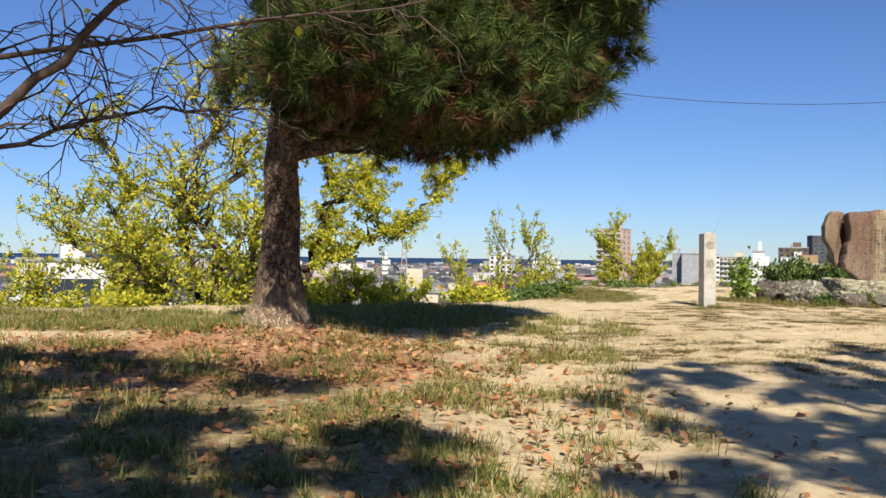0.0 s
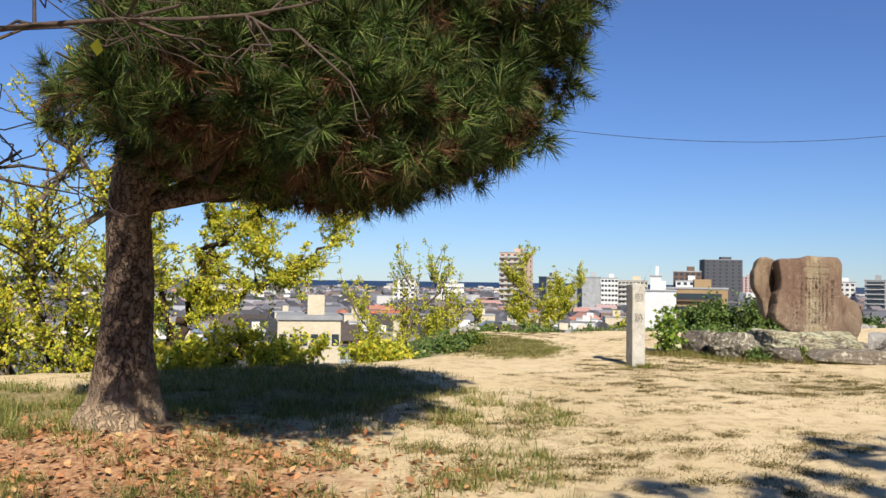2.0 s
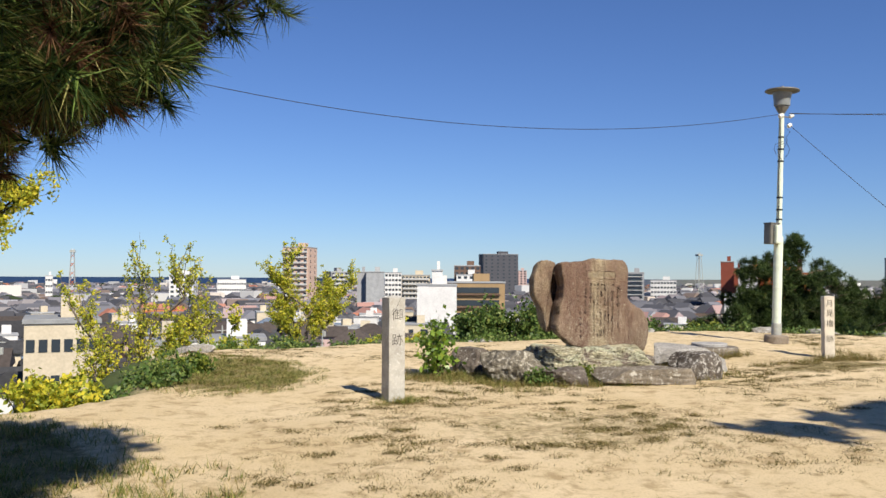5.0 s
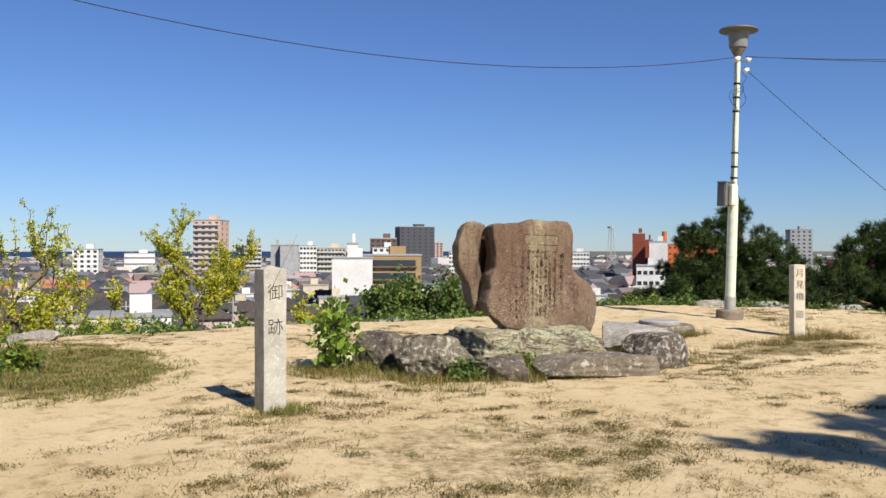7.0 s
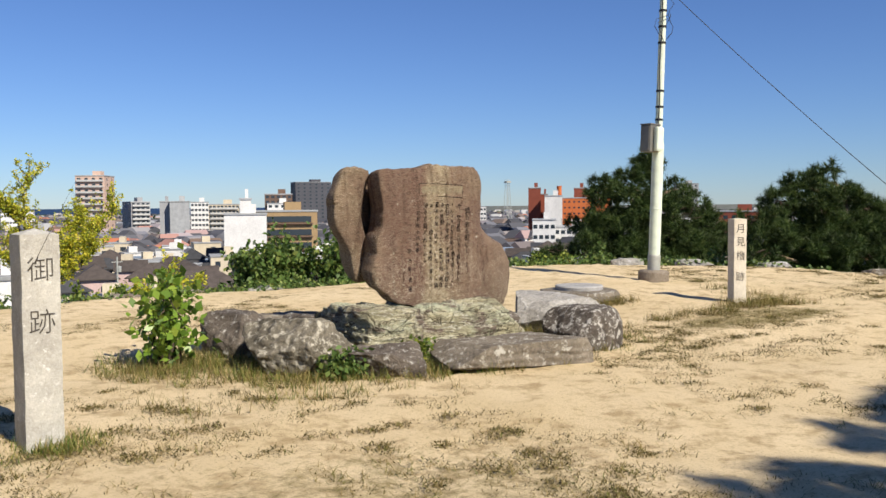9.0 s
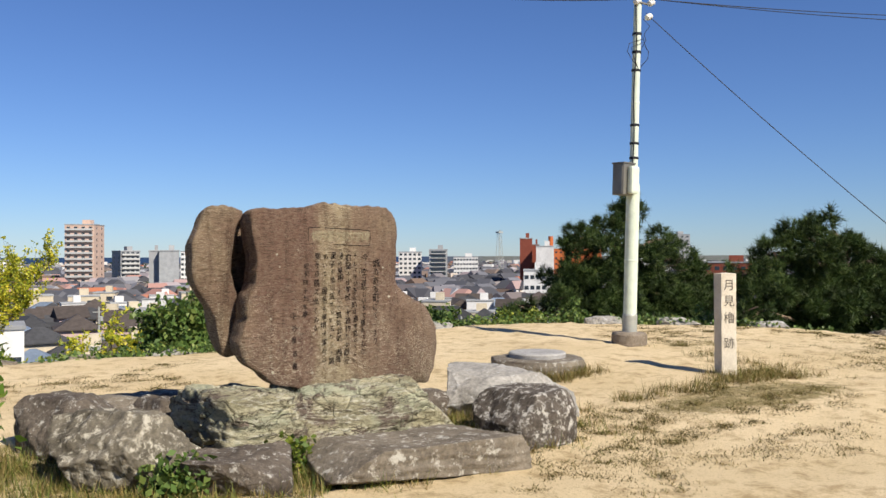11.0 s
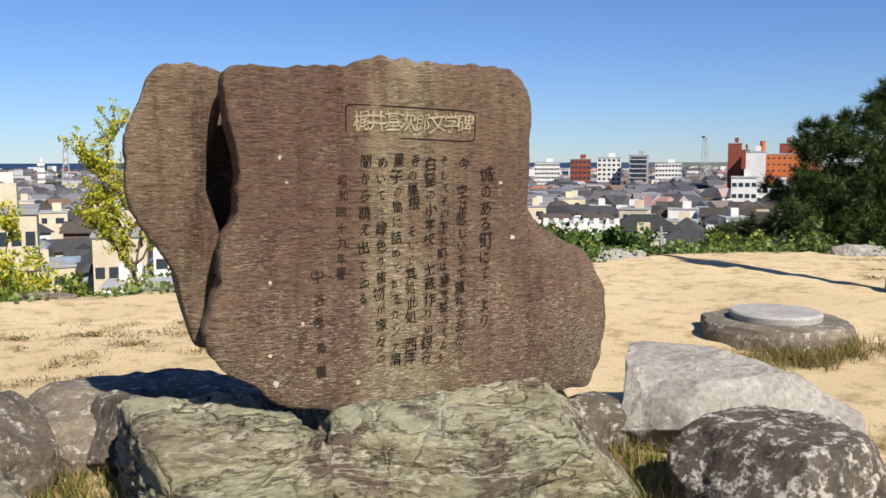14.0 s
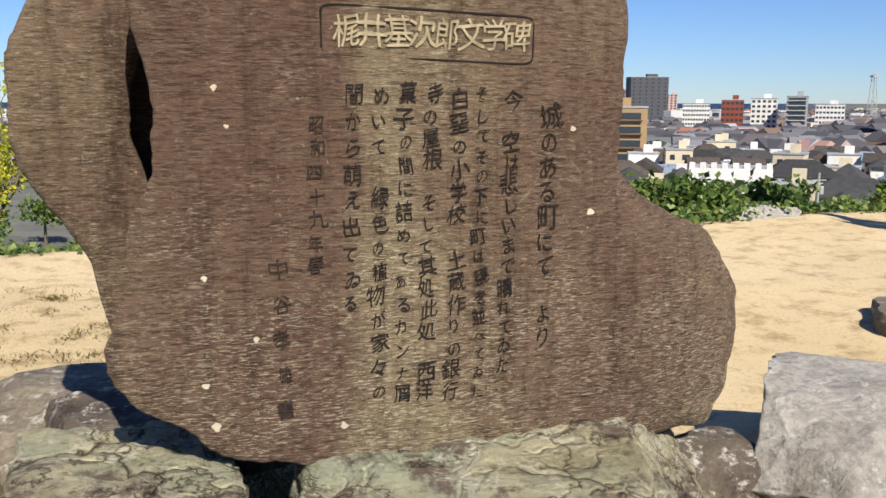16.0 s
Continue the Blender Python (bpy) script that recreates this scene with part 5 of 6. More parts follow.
stone_post(4.275, 15.0, 0.09, 0.215, 0.20, 1.29, 12.1, GRANITE, [("\u5fa1", 1.08, 0.155), ("\u8de1", 0.775, 0.155)], "square pale granite post with two carved letters", 0.035)
stone_post(12.75, 17.2, 0.2, 0.175, 0.165, 1.13, -20, WARM_GRANITE, [("\u6708", 1.0, 0.13), ("\u898b", 0.83, 0.13), ("\u6ad3", 0.65, 0.13), ("\u8de1", 0.38, 0.13)], "slim rough stone post with four carved letters", 0.01)


def well():
    ob = thing("stone_well_cover", (11.4, 18.75, zg(11.4, 18.75) - 0.08), "round low stone well kerb with a concrete lid", "well")
    bm = lathe([(0.50, -0.08), (0.54, 0.02), (0.545, 0.14), (0.52, 0.19), (0.40, 0.20), (0.0001, 0.20)], 40)
    for v in bm.verts:
        v.co += Vector((v.co.x, v.co.y, 0)) * 0.09 * noise.fractal(v.co * 4, 1, 2, 4)
    part("kerb", bm, GREY_ROCK, ob, smooth=True)
    part("lid", lathe([(0.28, 0.198), (0.325, 0.20), (0.33, 0.245), (0.315, 0.26), (0.0001, 0.265)], 40), LID_CONCRETE, ob, "flat round concrete lid", True)


well()


def lamp_post():
    x, y = 13.6, 19.6
    ob = thing("lamp_post", (x, y, 0.29), "pale green painted lamp post with a wide hat shade", "street lamp")
    ob.matrix_basis = pose(x, y, 0.29, 0.8, 1.6, 0)
    part("footing", lathe([(0.24, -0.15), (0.24, 0.16), (0.22, 0.19), (0.09, 0.2)], 28), CONCRETE, ob, "round concrete footing", True)
    part("pole_base", lathe([(0.1, 0.19), (0.1, 0.42), (0.094, 0.44)], 24), POLE_GREY, ob, "grey unpainted foot of the pole", True)
    part("lower_pole", lathe([(0.09, 0.44), (0.09, 1.15), (0.094, 1.155), (0.094, 1.175), (0.09, 1.18), (0.09, 2.18), (0.082, 2.22), (0.056, 2.24)], 24), POLE_PAINT, ob, smooth=True)
    part("upper_pole", lathe([(0.056, 2.2), (0.056, 3.3), (0.06, 3.31), (0.06, 3.33), (0.055, 3.34), (0.052, 4.79)], 20), POLE_PAINT, ob, smooth=True)
    part("collar", lathe([(0.055, 4.93), (0.09, 4.98), (0.13, 5.05), (0.135, 5.08)], 24), LAMP_METAL, ob, "dark metal collar", True, m=pose(0, 0, -0.17))
    part("lantern", lathe([(0.13, 5.08), (0.16, 5.09), (0.165, 5.2), (0.195, 5.38)], 28), LAMP_GLASS, ob, "grey frosted lamp glass", True, m=pose(0, 0, -0.17))
    part("shade", lathe([(0.195, 5.36), (0.335, 5.385), (0.345, 5.40), (0.33, 5.42), (0.12, 5.455), (0.04, 5.46), (0.035, 5.5), (0.0001, 5.505)], 36), LAMP_METAL, ob, "wide round metal hat shade", True, m=pose(0, 0, -0.17))
    for z in (4.0, 4.25, 3.75, 3.0, 2.75, 2.55):
        part("strap", lathe([(0.058, z), (0.064, z + 0.005), (0.064, z + 0.03), (0.058, z + 0.035)], 16), BLACK, ob, "dark cable strap")
    cab = under("switch_box", bm_mesh("switch_box", box(0.22, 0.2, 0.42, (0, 0, 0), 0.012), LAMP_METAL), ob, "grey metal switch box", pose(-0.18, 0.0, 2.05, 0, 0, 6))
    part("box_hood", box(0.24, 0.22, 0.02, (0, 0, 0.42), 0.005), LAMP_METAL, cab)
    part("box_door", box(0.012, 0.16, 0.36, (-0.114, 0, 0.03), 0.004), LAMP_METAL, cab)
    # sunlit south side of the switch box, painted as a paler added part
    under("meter", bm_mesh("meter", box(0.16, 0.09, 0.38, (0, 0, 0), 0.035), POLE_PAINT), ob, "pale rounded south side of the switch box, sunlight put into its colour", pose(-0.13, -0.14, 2.06, 0, 0, 6))
    for dx, dz in ((0.2, 4.72), (0.16, 4.52), (-0.06, 4.7)):
        under("insulator", bm_mesh("insulator", lathe([(0.02, -0.05), (0.04, -0.04), (0.045, -0.01), (0.03, 0.0), (0.045, 0.01), (0.04, 0.04), (0.02, 0.05)], 14), PORCELAIN, True), ob, "white porcelain insulator", pose(dx, -0.05, dz, 0, 60, 0))
    part("bracket", box(0.22, 0.025, 0.02, (0.1, -0.05, 4.68)), LAMP_METAL, ob)
    rng = np.random.RandomState(5)
    for k in range(4):
        z = rng.uniform(4.1, 4.7)
        loop = [((0.06, -0.05, z), 0.005)] + [((rng.uniform(0.06, 0.2) * (-1 if k % 2 else 1), -0.05 + rng.normal(0, 0.03), z - 0.1 * j), 0.005) for j in range(1, 4)] + [((0.05, -0.03, z - 0.42), 0.005)]
        under("cable_loop", raw_mesh("cable_loop", *tubes([loop], 6), BLACK, True), ob)
    run = [((-0.065 + 0.012 * math.sin(z * 5), -0.05, z), 0.009) for z in np.arange(2.4, 4.75, 0.15)]
    under("cable", raw_mesh("cable", *tubes([run], 6), BLACK, True), ob, "dark cable running down the pole")
    return ob


lamp_post()


def wire(a, b, sag, label, r=0.006):
    a, b = Vector(a), Vector(b)
    pts = [(a + (b - a) * (k / 48) - Vector((0, 0, sag * 4 * (k / 48) * (1 - k / 48))), r) for k in range(49)]
    tagged(new("overhead_wire", raw_mesh("overhead_wire", *tubes([pts], 6), BLACK, True)), label, "wire", "wires of the lamp post")


wire((13.66, 19.55, 5.03), (-12.0, 16.70, 9.18), 2.382, "thin sagging black overhead wire")
wire((13.9, 19.5, 5.06), (34.0, 16.0, 7.2), 0.5, "thin black overhead wire leaving the lamp post")
wire((13.9, 19.45, 5.04), (34.0, 15.6, 7.6), 0.55, "thin black overhead wire leaving the lamp post")
wire((13.85, 19.5, 4.85), (17.3, 15.9, 0.15), 0.12, "thin black guy wire slanting to the ground")


# ---------------- the town below ----------------
TOWN = -18.0
CX, CY = 2.6, 7.35


def wall_paint(name, color):
    return plain(name, color, 0.85, vary=0.1, scale=0.35, bumpy=0.1, per_object=0.12)


WHITE_WALL = wall_paint("white_render", (0.74, 0.72, 0.68))
CREAM_WALL = wall_paint("cream_render", (0.62, 0.53, 0.38))
GREY_WALL = wall_paint("grey_render", (0.34, 0.34, 0.34))
TAN_WALL = wall_paint("tan_tile", (0.62, 0.44, 0.34))
OCHRE_WALL = wall_paint("ochre_render", (0.36, 0.245, 0.125))
DARK_WALL = wall_paint("dark_grey_tile", (0.085, 0.085, 0.095))
BROWN_WALL = wall_paint("brown_boards", (0.16, 0.10, 0.07))
ORANGE_WALL = wall_paint("orange_tile", (0.55, 0.15, 0.045))
RUST_WALL = wall_paint("dark_red_tile", (0.23, 0.06, 0.035))
PINK_WALL = wall_paint("pink_render", (0.56, 0.40, 0.36))
TILE_ROOF = plain("dark_roof_tiles", (0.06, 0.06, 0.062), 0.85, vary=0.25, scale=1.2, per_object=0.45)
BROWN_ROOF = plain("brown_roof_tiles", (0.085, 0.068, 0.058), 0.85, vary=0.25, scale=1.2, per_object=0.3)
ORANGE_ROOF = plain("orange_roof", (0.50, 0.16, 0.06), 0.6, vary=0.2, scale=1.0, per_object=0.3)
BLUE_ROOF = plain("blue_grey_roof", (0.20, 0.25, 0.32), 0.5, vary=0.2, scale=1.0, per_object=0.3)
FLAT_ROOF = plain("flat_roof", (0.38, 0.385, 0.38), 0.8, vary=0.15, scale=0.6, per_object=0.3)
PANE, pane_nt, pane_b = mat("window_glass", 0.12, 0.0, 0.6)
pane_b.inputs["Base Color"].default_value = (0.035, 0.045, 0.055, 1)
RAIL = plain("balcony_concrete", (0.5, 0.49, 0.46), 0.8, vary=0.1, scale=0.5)


def roof_bm(w, d, h, kind, over=0.6):
    bm = bmesh.new()
    a, b = w / 2 + over, d / 2 + over
    t = 0.22
    inset = {"gable": 0.0, "hip": min(a, b) * 0.95}[kind]
    low = [bm.verts.new(p) for p in ((-a, -b, 0), (a, -b, 0), (a, b, 0), (-a, b, 0))]
    eave = [bm.verts.new(p) for p in ((-a, -b, t), (a, -b, t), (a, b, t), (-a, b, t))]
    r0, r1 = bm.verts.new((-a + inset, 0, h + t)), bm.verts.new((a - inset, 0, h + t))
    bm.faces.new(low[::-1])
    for k in range(4):
        bm.faces.new((low[k], low[(k + 1) % 4], eave[(k + 1) % 4], eave[k]))
    bm.faces.new((eave[0], eave[1], r1, r0))
    bm.faces.new((eave[2], eave[3], r0, r1))
    bm.faces.new((eave[1], eave[2], r1))
    bm.faces.new((eave[3], eave[0], r0))
    return bm


WINDOW = {}


def window_mesh(w, h):
    key = (round(w, 2), round(h, 2))
    if key not in WINDOW:
        WINDOW[key] = bm_mesh("window", box(w, 0.12, h), PANE)
    return WINDOW[key]


def house(place, rz, w, d, h, kind, wall, roof_material, label, group="town houses", lower=False):
    ob = thing("house", place, label, "house", group, rz=rz)
    part("wall", box(w, d, h), wall, ob)
    if kind == "flat":
        part("roof", box(w + 0.3, d + 0.3, 0.35, (0, 0, h), 0.05), roof_material, ob)
        part("roof_house", box(w * 0.3, d * 0.3, 1.8, (w * 0.15, 0, h + 0.3)), wall, ob)
    else:
        part("roof", roof_bm(w, d, 0.28 * d + 0.5, kind), roof_material, ob, m=pose(0, 0, h))
    if lower:
        part("porch_roof", roof_bm(w * 0.9, 2.2, 0.7, "hip", 0.4), roof_material, ob, m=pose(0, -d / 2 - 0.8, 2.7))
    floors = max(1, int(h // 2.8))
    cols = min(3, max(2, int(w // 3.2)))
    for f in range(floors):
        for c in range(cols):
            if (f * 7 + c * 5 + int(w * 10)) % 4 == 0:
                continue
            x = (c + 0.5 - cols / 2) * (w / cols)
            under("window", window_mesh(1.7 if (c + f) % 2 else 1.1, 1.2), ob, m=pose(x, -d / 2, 0.9 + f * 2.8))
    for sgn in (-1, 1):
        under("window", window_mesh(1.4, 1.1), ob, m=pose(sgn * w / 2, sgn * d * 0.2, 0.9 + (floors - 1) * 2.8, 0, 0, 90))
    return ob


TAKEN = []


def spot(bearing, dist):
    b = radians(bearing)
    return CX + dist * math.sin(b), CY + dist * math.cos(b)


def block(bl, br, dist, top, label, wall, floors, cols, name="apartment_building", depth=14, turn=0, balcony=False, band=False, roof=None, windows=True, group="tall buildings", win=(1.6, 1.3), base=None, side=2):
    """A large building between two bearings, its roof at height top above the eye."""
    bm_ = (bl + br) / 2
    w = 2 * dist * math.tan(radians((br - bl) / 2))
    x, y = spot(bm_, dist + depth / 2)
    TAKEN.append((x, y, max(w, depth) * 0.7))
    z0 = TOWN if base is None else base
    h = 1.54 + top - z0
    ob = thing(name, (x, y, z0), label, "building", group, rz=-bm_ + turn)
    part("wall", box(w, depth, h), wall, ob)
    part("roof", box(w + 0.4, depth + 0.4, 0.5, (0, 0, h), 0.06), roof or FLAT_ROOF, ob)
    part("roof_house", box(w * 0.28, depth * 0.35, 2.4, (w * 0.12, 0, h + 0.4)), wall, ob)
    step = h / floors
    if windows:
        for f in range(floors):
            z = f * step + 0.8
            if band:
                part("window", box(w * 0.8, 0.3, step * 0.45, (0, -depth / 2, z)), PANE, ob)
                part("balcony", box(w * 0.84, 1.2, 0.35, (0, -depth / 2 - 0.4, z - 0.55)), RAIL if wall is not OCHRE_WALL else BROWN_WALL, ob)
            else:
                for c in range(cols):
                    under("window", window_mesh(min(win[0], w / cols * 0.7), win[1]), ob, m=pose((c + 0.5 - cols / 2) * w / cols, -depth / 2, z))
                if balcony:
                    part("balcony", box(w * 0.9, 1.3, 1.0, (0, -depth / 2 - 0.5, z - 0.6)), RAIL, ob)
            for c in range(side):
                for sgn in (-1, 1):
                    under("window", window_mesh(1.1, win[1]), ob, m=pose(sgn * w / 2, (c + 0.5 - side / 2) * depth / max(side, 1), z, 0, 0, 90))
    return ob


def up(dist, px):
    return px * dist / 1532.0


block(7.75, 9.5, 480, up(480, 52), "tall tan tiled apartment tower", TAN_WALL, 12, 4, balcony=True, turn=-18, depth=16)
block(20.55, 22.9, 750, up(750, 42), "tall dark grey apartment tower", DARK_WALL, 13, 6, turn=12, depth=22)
block(18.2, 22.05, 245, up(245, -9), "ochre five-storey office with dark balconies", OCHRE_WALL, 5, 6, "office_building", band=True, depth=16, turn=4)
block(16.3, 18.95, 228, up(228, -14), "white blank-walled building with a tall fin", WHITE_WALL, 6, 1, "office_building", windows=False, depth=14)
block(17.3, 18.0, 229, up(229, 12), "white stair tower with a slanted top", WHITE_WALL, 6, 1, "stair_tower", windows=False, depth=5)
block(12.35, 13.05, 420, up(420, 9), "dark grey windowless slab building", GREY_WALL, 8, 2, windows=False, depth=12)
block(12.95, 14.15, 415, up(415, 9), "light grey blank slab building", FLAT_ROOF, 8, 2, windows=False, depth=14)
block(10.35, 11.55, 520, up(520, 9), "grey apartment block with balconies", GREY_WALL, 9, 4, balcony=True, turn=20)
block(14.2, 15.3, 500, up(500, 8), "pale apartment block with small windows", WHITE_WALL, 8, 5)
block(15.3, 17.2, 470, up(470, 4), "cream apartment block with balconies", CREAM_WALL, 8, 8, balcony=True)
block(18.95, 20.55, 430, up(430, 5), "white hotel base with windows", WHITE_WALL, 8, 4, "hotel", side=1)
block(18.8, 20.55, 440, up(440, 21), "brown hotel with a dark top floor", BROWN_WALL, 10, 5, "hotel")
block(22.9, 23.6, 800, up(800, 13), "pale pink apartment tower with windows", PINK_WALL, 12, 3)
block(0.55, 2.05, 480, up(480, 2), "white seven-storey building with windows", WHITE_WALL, 8, 4, turn=-10)
block(35.95, 36.75, 420, up(420, 29), "dark red windowless brick tower", RUST_WALL, 9, 1, "factory_tower", windows=False, depth=14)
block(37.0, 38.15, 412, up(412, 15), "white windowless industrial tower", WHITE_WALL, 8, 1, "factory_tower", windows=False, depth=12)
block(38.15, 41.2, 425, up(425, 11), "orange tiled factory with small windows", ORANGE_WALL, 8, 10, "factory", win=(1.0, 0.8))
block(36.75, 37.2, 430, up(430, 18), "rust red windowless plant building", RUST_WALL, 8, 1, "factory", windows=False)
block(38.9, 39.7, 432, up(432, 28), "rust red windowless stair tower", RUST_WALL, 9, 1, "factory_tower", windows=False)
block(36.2, 37.7, 300, up(300, -27), "low white building with a flat roof", WHITE_WALL, 4, 4, "office_building")
block(37.6, 39.9, 305, up(305, -40), "white building with a flat roof", WHITE_WALL, 4, 6, "office_building")
block(45.3, 46.6, 700, up(700, 34), "pale grey tower with roof gear", FLAT_ROOF, 12, 4, turn=15)
block(47.5, 50.6, 330, up(330, -14), "low brick red building with windows", RUST_WALL, 5, 6, "office_building")
block(28.0, 29.5, 520, up(520, 6), "white office block with small windows", WHITE_WALL, 8, 5, "office_building")
block(30.0, 31.2, 500, up(500, 10), "dark office block with glass bands", GREY_WALL, 9, 5, "office_building", band=True)
block(31.6, 33.2, 600, up(600, -3), "row of pale office buildings", WHITE_WALL, 6, 8, "office_building")
block(24.0, 25.6, 560, up(560, -2), "long pale apartment block with windows", WHITE_WALL, 7, 10)
block(26.3, 27.6, 500, up(500, 4), "dark red office block with windows", RUST_WALL, 7, 5, "office_building")
block(3.4, 5.2, 640, up(640, -5), "long white industrial hall", WHITE_WALL, 4, 12, "factory")
block(-8.5, -4.2, 95, up(95, -78), "cream two-storey hall under the trees", CREAM_WALL, 4, 6, "hall", depth=12)
block(-6.7, -6.3, 600, up(600, 0), "low white building with a flat roof", WHITE_WALL, 5, 3, "office_building")
block(-31, -25.6, 130, up(130, -22), "long white truss-fronted parking building", WHITE_WALL, 3, 9, "parking_building", depth=20, band=True)
block(-1.8, 1.2, 112, up(112, -118), "low building with a flat grey roof", CREAM_WALL, 2, 4, "shed", depth=10)
block(1.4, 6.2, 120, up(120, -112), "long white shed with a flat roof", WHITE_WALL, 2, 5, "shed", depth=9)

chimney = thing("chimney", (*spot(37.95, 440), TOWN), "slim orange-red factory chimney", "chimney")
part("stack", lathe([(1.6, 0), (1.2, 28.5), (1.3, 29), (1.0, 29)], 16), ORANGE_WALL, chimney)


def mast(bearing, dist, height_, label, w=4.0, paint=None):
    ob = thing("lattice_mast", (*spot(bearing, dist), TOWN), label, "mast")
    n = 12
    legs = []
    for sx in (-1, 1):
        for sy in (-1, 1):
            legs.append([((sx * w / 2, sy * w / 2, 0), 0.28), ((sx * w * 0.2, sy * w * 0.2, height_), 0.18)])
    for leg in legs:
        under("leg", raw_mesh("leg", *tubes([leg], 5), POLE_GREY), ob)
    for k in range(n):
        z0, z1 = height_ * k / n, height_ * (k + 1) / n
        a, b = w / 2 - 0.3 * w * k / n, w / 2 - 0.3 * w * (k + 1) / n
        for bar in ([((-a, -a, z0), 0.12), ((b, -b, z1), 0.12)], [((a, -a, z0), 0.12), ((-b, -b, z1), 0.12)], [((-a, a, z0), 0.12), ((b, b, z1), 0.12)]):
            under("brace", raw_mesh("brace", *tubes([bar], 4), POLE_GREY if not paint else paint[k % 2]), ob)
    part("platform", box(w * 0.8, w * 0.8, 1.5, (0, 0, height_ * 0.93)), POLE_GREY, ob)


mast(34.6, 800, 43, "grey lattice radio mast above the town", 6)
mast(-5.2, 700, 40, "tall red and white lattice mast", 5, (ORANGE_WALL, WHITE_WALL))
mast(60.0, 260, 34, "thin lattice antenna mast", 2)

TAKEN.append((94.7, 159.7, 8))
house((94.7, 159.7, TOWN), -24, 13, 8.5, 6.4, "hip", CREAM_WALL, TILE_ROOF, "large cream house with a dark hipped roof", lower=True)
TAKEN.append((68.4, 134.2, 7))
fort = thing("hall", (68.4, 134.2, TOWN), "white hall with a battlemented parapet", "building", rz=-27)
part("wall", box(11.5, 6, 10.2), WHITE_WALL, fort)
part("roof", box(11.2, 5.7, 0.2, (0, 0, 10.2)), FLAT_ROOF, fort)
for k in range(8):
    part("merlon", box(0.8, 0.5, 0.8, (-5.3 + k * 1.51, -2.75, 10.2)), WHITE_WALL, fort)
for k in range(4):
    under("window", window_mesh(1.3, 1.2), fort, m=pose(-4.2 + k * 2.8, -3, 7.4))

ROOFS = [(WHITE_WALL, TILE_ROOF, "white house with a dark tiled roof"), (CREAM_WALL, TILE_ROOF, "cream house with a dark tiled roof"), (WHITE_WALL, BLUE_ROOF, "white house with a blue-grey roof"),
         (GREY_WALL, TILE_ROOF, "grey house with a dark tiled roof"), (BROWN_WALL, BROWN_ROOF, "brown boarded house with a tiled roof"), (WHITE_WALL, FLAT_ROOF, "white house with a flat roof"),
         (CREAM_WALL, ORANGE_ROOF, "cream house with an orange roof"), (PINK_WALL, BROWN_ROOF, "pale pink house with a brown roof"), (CREAM_WALL, FLAT_ROOF, "cream house with a flat roof")]


def town_houses():
    rg = random.Random(77)
    kinds = []
    for k in range(26):
        wall, roof_m, label = ROOFS[k % len(ROOFS)] if k % 3 else ROOFS[k % 4]
        kind = "flat" if roof_m is FLAT_ROOF else rg.choice(["gable", "hip", "gable"])
        w, d, h = rg.uniform(5.5, 10.5), rg.uniform(5, 8), rg.choice([3.2, 5.2, 5.6, 6.0]) if kind != "flat" else rg.uniform(5.5, 9)
        kinds.append((wall, roof_m, label, kind, w, d, h))
    first = {}
    placed = []
    dist = 84.0
    while dist < 292:
        b = -13.0 + rg.uniform(0, 3)
        while b < (3 if dist < 132 else 47) and len(placed) < 298:
            k = rg.randrange(len(kinds))
            w = kinds[k][4]
            x, y = spot(b + math.degrees(w / 2 / dist), dist + rg.uniform(-3, 3))
            if all((x - a) ** 2 + (y - c) ** 2 > (r + 4) ** 2 for a, c, r in TAKEN):
                turn = -b + rg.choice([0, 0, 90, 180]) + rg.uniform(-14, 14)
                if k not in first:
                    first[k] = house((x, y, TOWN), turn, w, kinds[k][5], kinds[k][6], kinds[k][3], kinds[k][0], kinds[k][1], kinds[k][2], lower=k % 2 == 0)
                else:
                    copy_thing(first[k], pose(x, y, TOWN, 0, 0, turn))
                placed.append((x, y))
            b += math.degrees((w + rg.uniform(0.8, 3.5)) / dist)
        dist += rg.uniform(9.5, 12.5) if dist > 132 else rg.uniform(15, 18)
    return placed


town_houses()


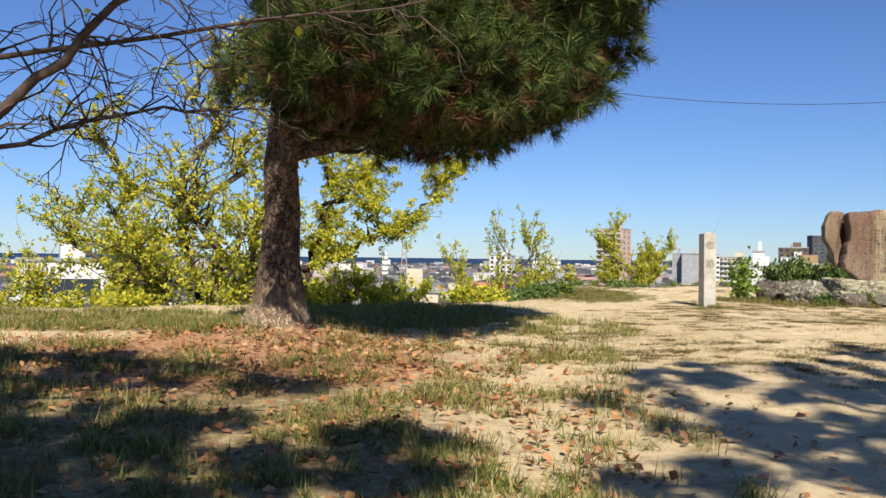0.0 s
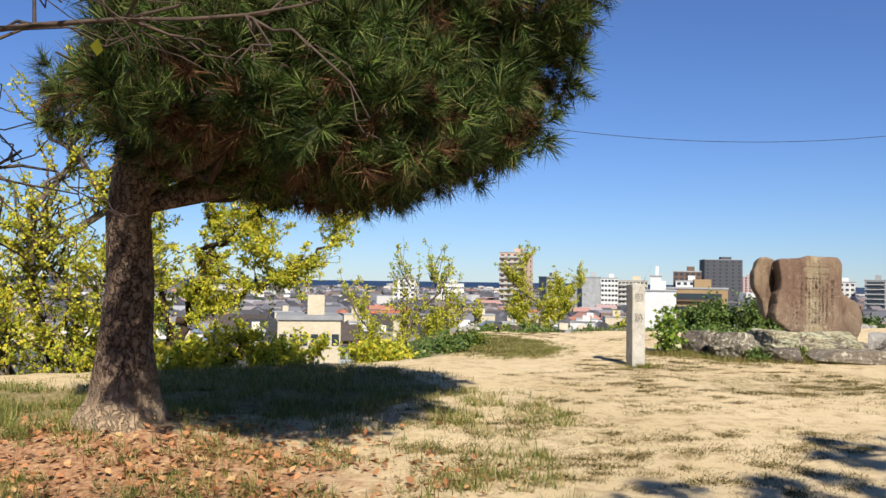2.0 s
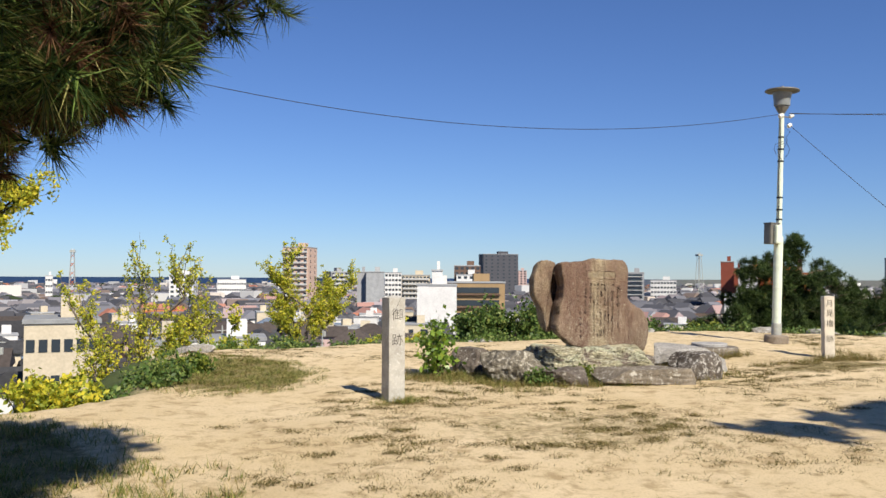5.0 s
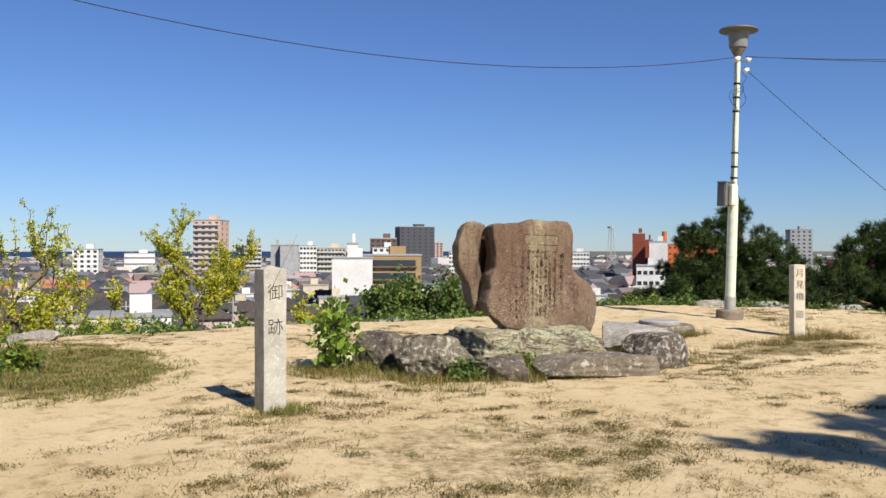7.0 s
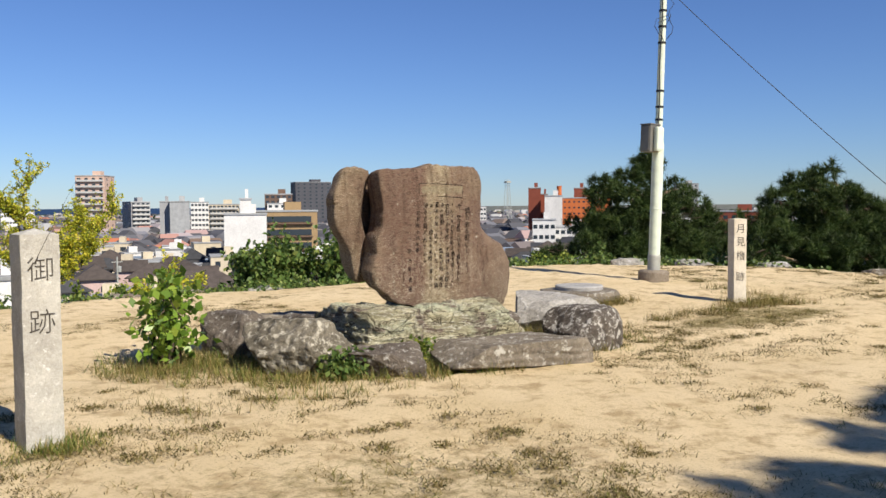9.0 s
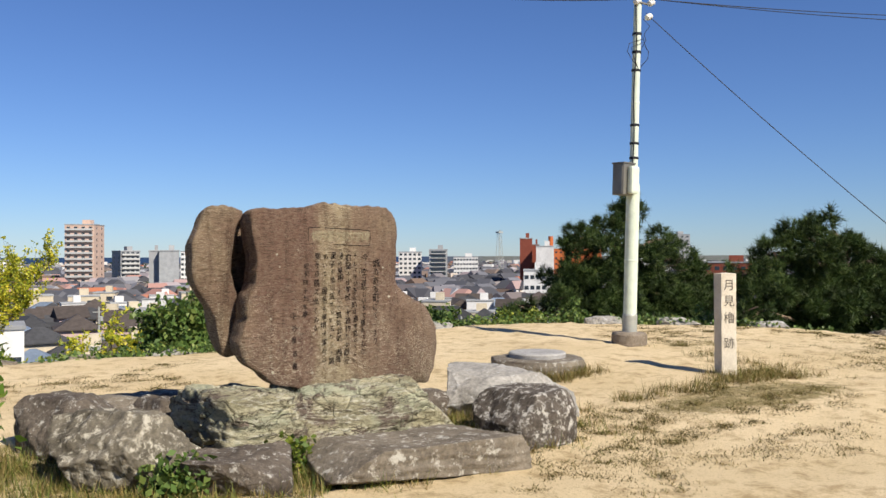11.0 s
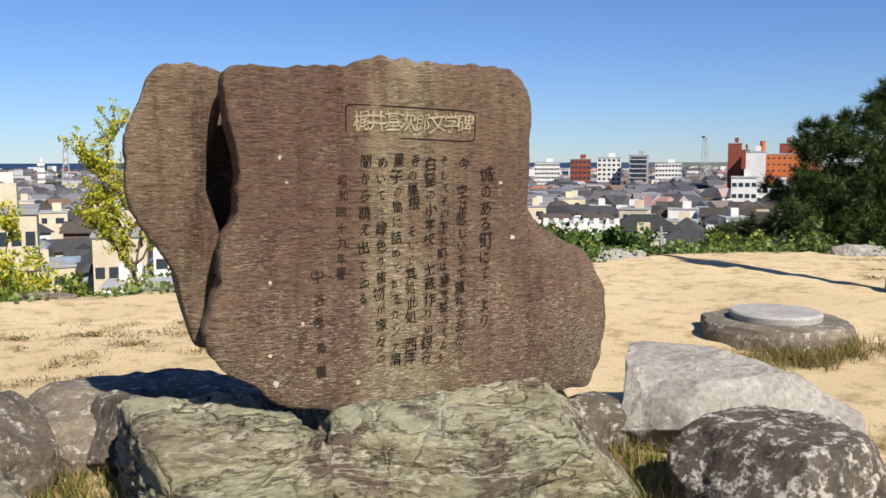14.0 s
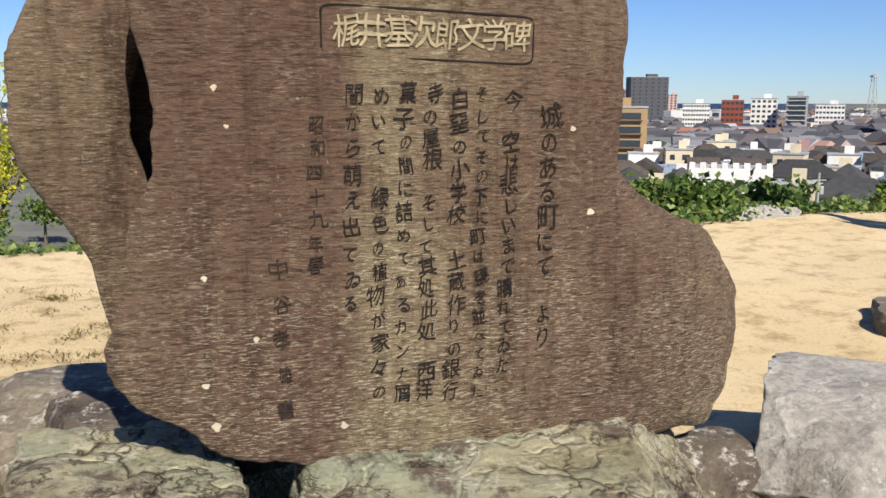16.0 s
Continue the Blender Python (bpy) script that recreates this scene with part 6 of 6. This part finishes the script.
def far_town():
    """Houses, blocks and groves too far to tell apart one by one."""
    rng = np.random.RandomState(5)
    walls = ((0, (0.26, 0.25, 0.24)), (0.2, (0.58, 0.55, 0.50)), (0.6, (0.70, 0.68, 0.64)), (0.85, (0.56, 0.46, 0.33)), (1.0, (0.30, 0.18, 0.12)))
    roofs = ((0, (0.045, 0.045, 0.05)), (0.45, (0.09, 0.09, 0.10)), (0.7, (0.17, 0.17, 0.19)), (0.82, (0.14, 0.09, 0.06)), (0.92, (0.30, 0.31, 0.33)), (1.0, (0.38, 0.12, 0.05)))
    blocks = ((0, (0.34, 0.34, 0.34)), (0.5, (0.68, 0.66, 0.62)), (1, (0.52, 0.44, 0.36)))
    woods = ((0, (0.018, 0.03, 0.012)), (1, (0.05, 0.07, 0.03)))

    def place(n, near, far, power):
        b = np.radians(rng.uniform(-40, 68, n))
        d = near + (far - near) * rng.uniform(0, 1, n) ** power
        c = np.stack([CX + d * np.sin(b), CY + d * np.cos(b), np.full(n, TOWN)], -1)
        keep = np.array([all((x - a) ** 2 + (y - e) ** 2 > (r + 9) ** 2 for a, e, r in TAKEN) for x, y in c[:, :2]])
        return c[keep]

    def shapes(c, corner, w, q, h, turn):
        p = corner[None] * np.stack([w, q, h], -1)[:, None, :]
        x = p[..., 0] * np.cos(turn)[:, None] - p[..., 1] * np.sin(turn)[:, None]
        y = p[..., 0] * np.sin(turn)[:, None] + p[..., 1] * np.cos(turn)[:, None]
        return np.stack([x, y, p[..., 2]], -1) + c[:, None, :]

    def joined(name, v, pattern, stops, label, rough=0.75):
        n = v.shape[1]
        faces = [tuple(k * n + i for i in f) for k in range(len(v)) for f in pattern]
        tagged(new(name, raw_mesh(name, v.reshape(-1, 3), faces, island_mat(name + "_paint", stops, rough))), label, "town", kind="stuff")

    cube = np.array([(-1, -1, 0), (1, -1, 0), (1, 1, 0), (-1, 1, 0), (-1, -1, 1), (1, -1, 1), (1, 1, 1), (-1, 1, 1)], float)
    sides = ((0, 1, 5, 4), (1, 2, 6, 5), (2, 3, 7, 6), (3, 0, 4, 7), (4, 5, 6, 7))
    tent = np.array([(-1.12, -1.15, 0.98), (1.12, -1.15, 0.98), (1.12, 1.15, 0.98), (-1.12, 1.15, 0.98), (-0.95, 0, 1.42), (0.95, 0, 1.42)], float)
    slopes = ((0, 1, 5, 4), (2, 3, 4, 5), (1, 2, 5), (3, 0, 4), (3, 2, 1, 0))
    c = place(8600, 285, 1700, 1.6)
    w, q, h, turn = rng.uniform(3, 6.5, len(c)), rng.uniform(2.6, 4.5, len(c)), rng.uniform(3.2, 7, len(c)), rng.choice([0.2, 1.77], len(c)) + rng.normal(0, 0.2, len(c))
    joined("far_house_walls", shapes(c, cube, w, q, h, turn), sides, walls, "walls of far houses in the town")
    joined("far_house_roofs", shapes(c, tent, w, q, h, turn), slopes, roofs, "dark pitched roofs of far houses", 0.85)
    c = place(260, 480, 1900, 1.1)
    joined("far_blocks", shapes(c, cube, rng.uniform(4, 9, len(c)), rng.uniform(3, 6, len(c)), rng.uniform(7, 14, len(c)), rng.uniform(0, 3, len(c))), sides, blocks, "far pale apartment and office blocks")
    c = place(1500, 280, 1950, 0.8)
    joined("far_woods", shapes(c, np.array([(-1, -0.9, 0), (1, -1, 0), (1.1, 1, 0), (-1, 1.1, 0), (-0.7, -0.6, 0.8), (0.8, -0.7, 1), (0.6, 0.8, 0.9), (-0.8, 0.6, 1.1)]), rng.uniform(2, 12, len(c)), rng.uniform(2, 8, len(c)), rng.uniform(3, 8, len(c)), rng.uniform(0, 3, len(c))), sides, woods, "dark distant groves between the houses", 0.9)


far_town()


def town_trees():
    rng = np.random.RandomState(15)
    for k in range(26):
        b, d = rng.uniform(-30, 58), rng.uniform(85, 260)
        x, y = spot(b, d)
        if any((x - a) ** 2 + (y - c) ** 2 < (r + 4) ** 2 for a, c, r in TAKEN):
            continue
        h = rng.uniform(5, 9)
        ob = thing("garden_tree", (x, y, TOWN), "round dark green garden tree between houses", "tree", "town trees")
        under("trunk", raw_mesh("trunk", *tubes([[((0, 0, 0), 0.25), ((0.1, 0, h * 0.6), 0.12)]], 6), GREY_BARK), ob)
        p, _ = lobe_points(rng, [(rng.normal(0, 1), rng.normal(0, 1), h * rng.uniform(0.55, 0.8), 1.8, 1.8, 1.6) for _ in range(5)], 700)
        under("crown", tri_mesh("crown", leaves(rng, p, 0.5), SHRUB, 4), ob)


town_trees()
for k in range(14):
    rgk = random.Random(k)
    b, d = -26 + k * 5.8 + rgk.uniform(-2, 2), rgk.uniform(80, 170)
    px_, py_ = spot(b, d)
    up_ = thing("utility_pole", (px_, py_, TOWN), "grey concrete utility pole among the houses", "utility pole", "town poles")
    part("pole", lathe([(0.2, 0), (0.13, 11.5)], 10), POLE_GREY, up_)
    part("crossarm", box(1.8, 0.12, 0.12, (0, 0, 10.6)), POLE_GREY, up_)
    part("transformer", lathe([(0.28, 9.0), (0.3, 9.05), (0.3, 9.9), (0.28, 9.95)], 12), POLE_GREY, up_, m=pose(0.35, 0, 0))
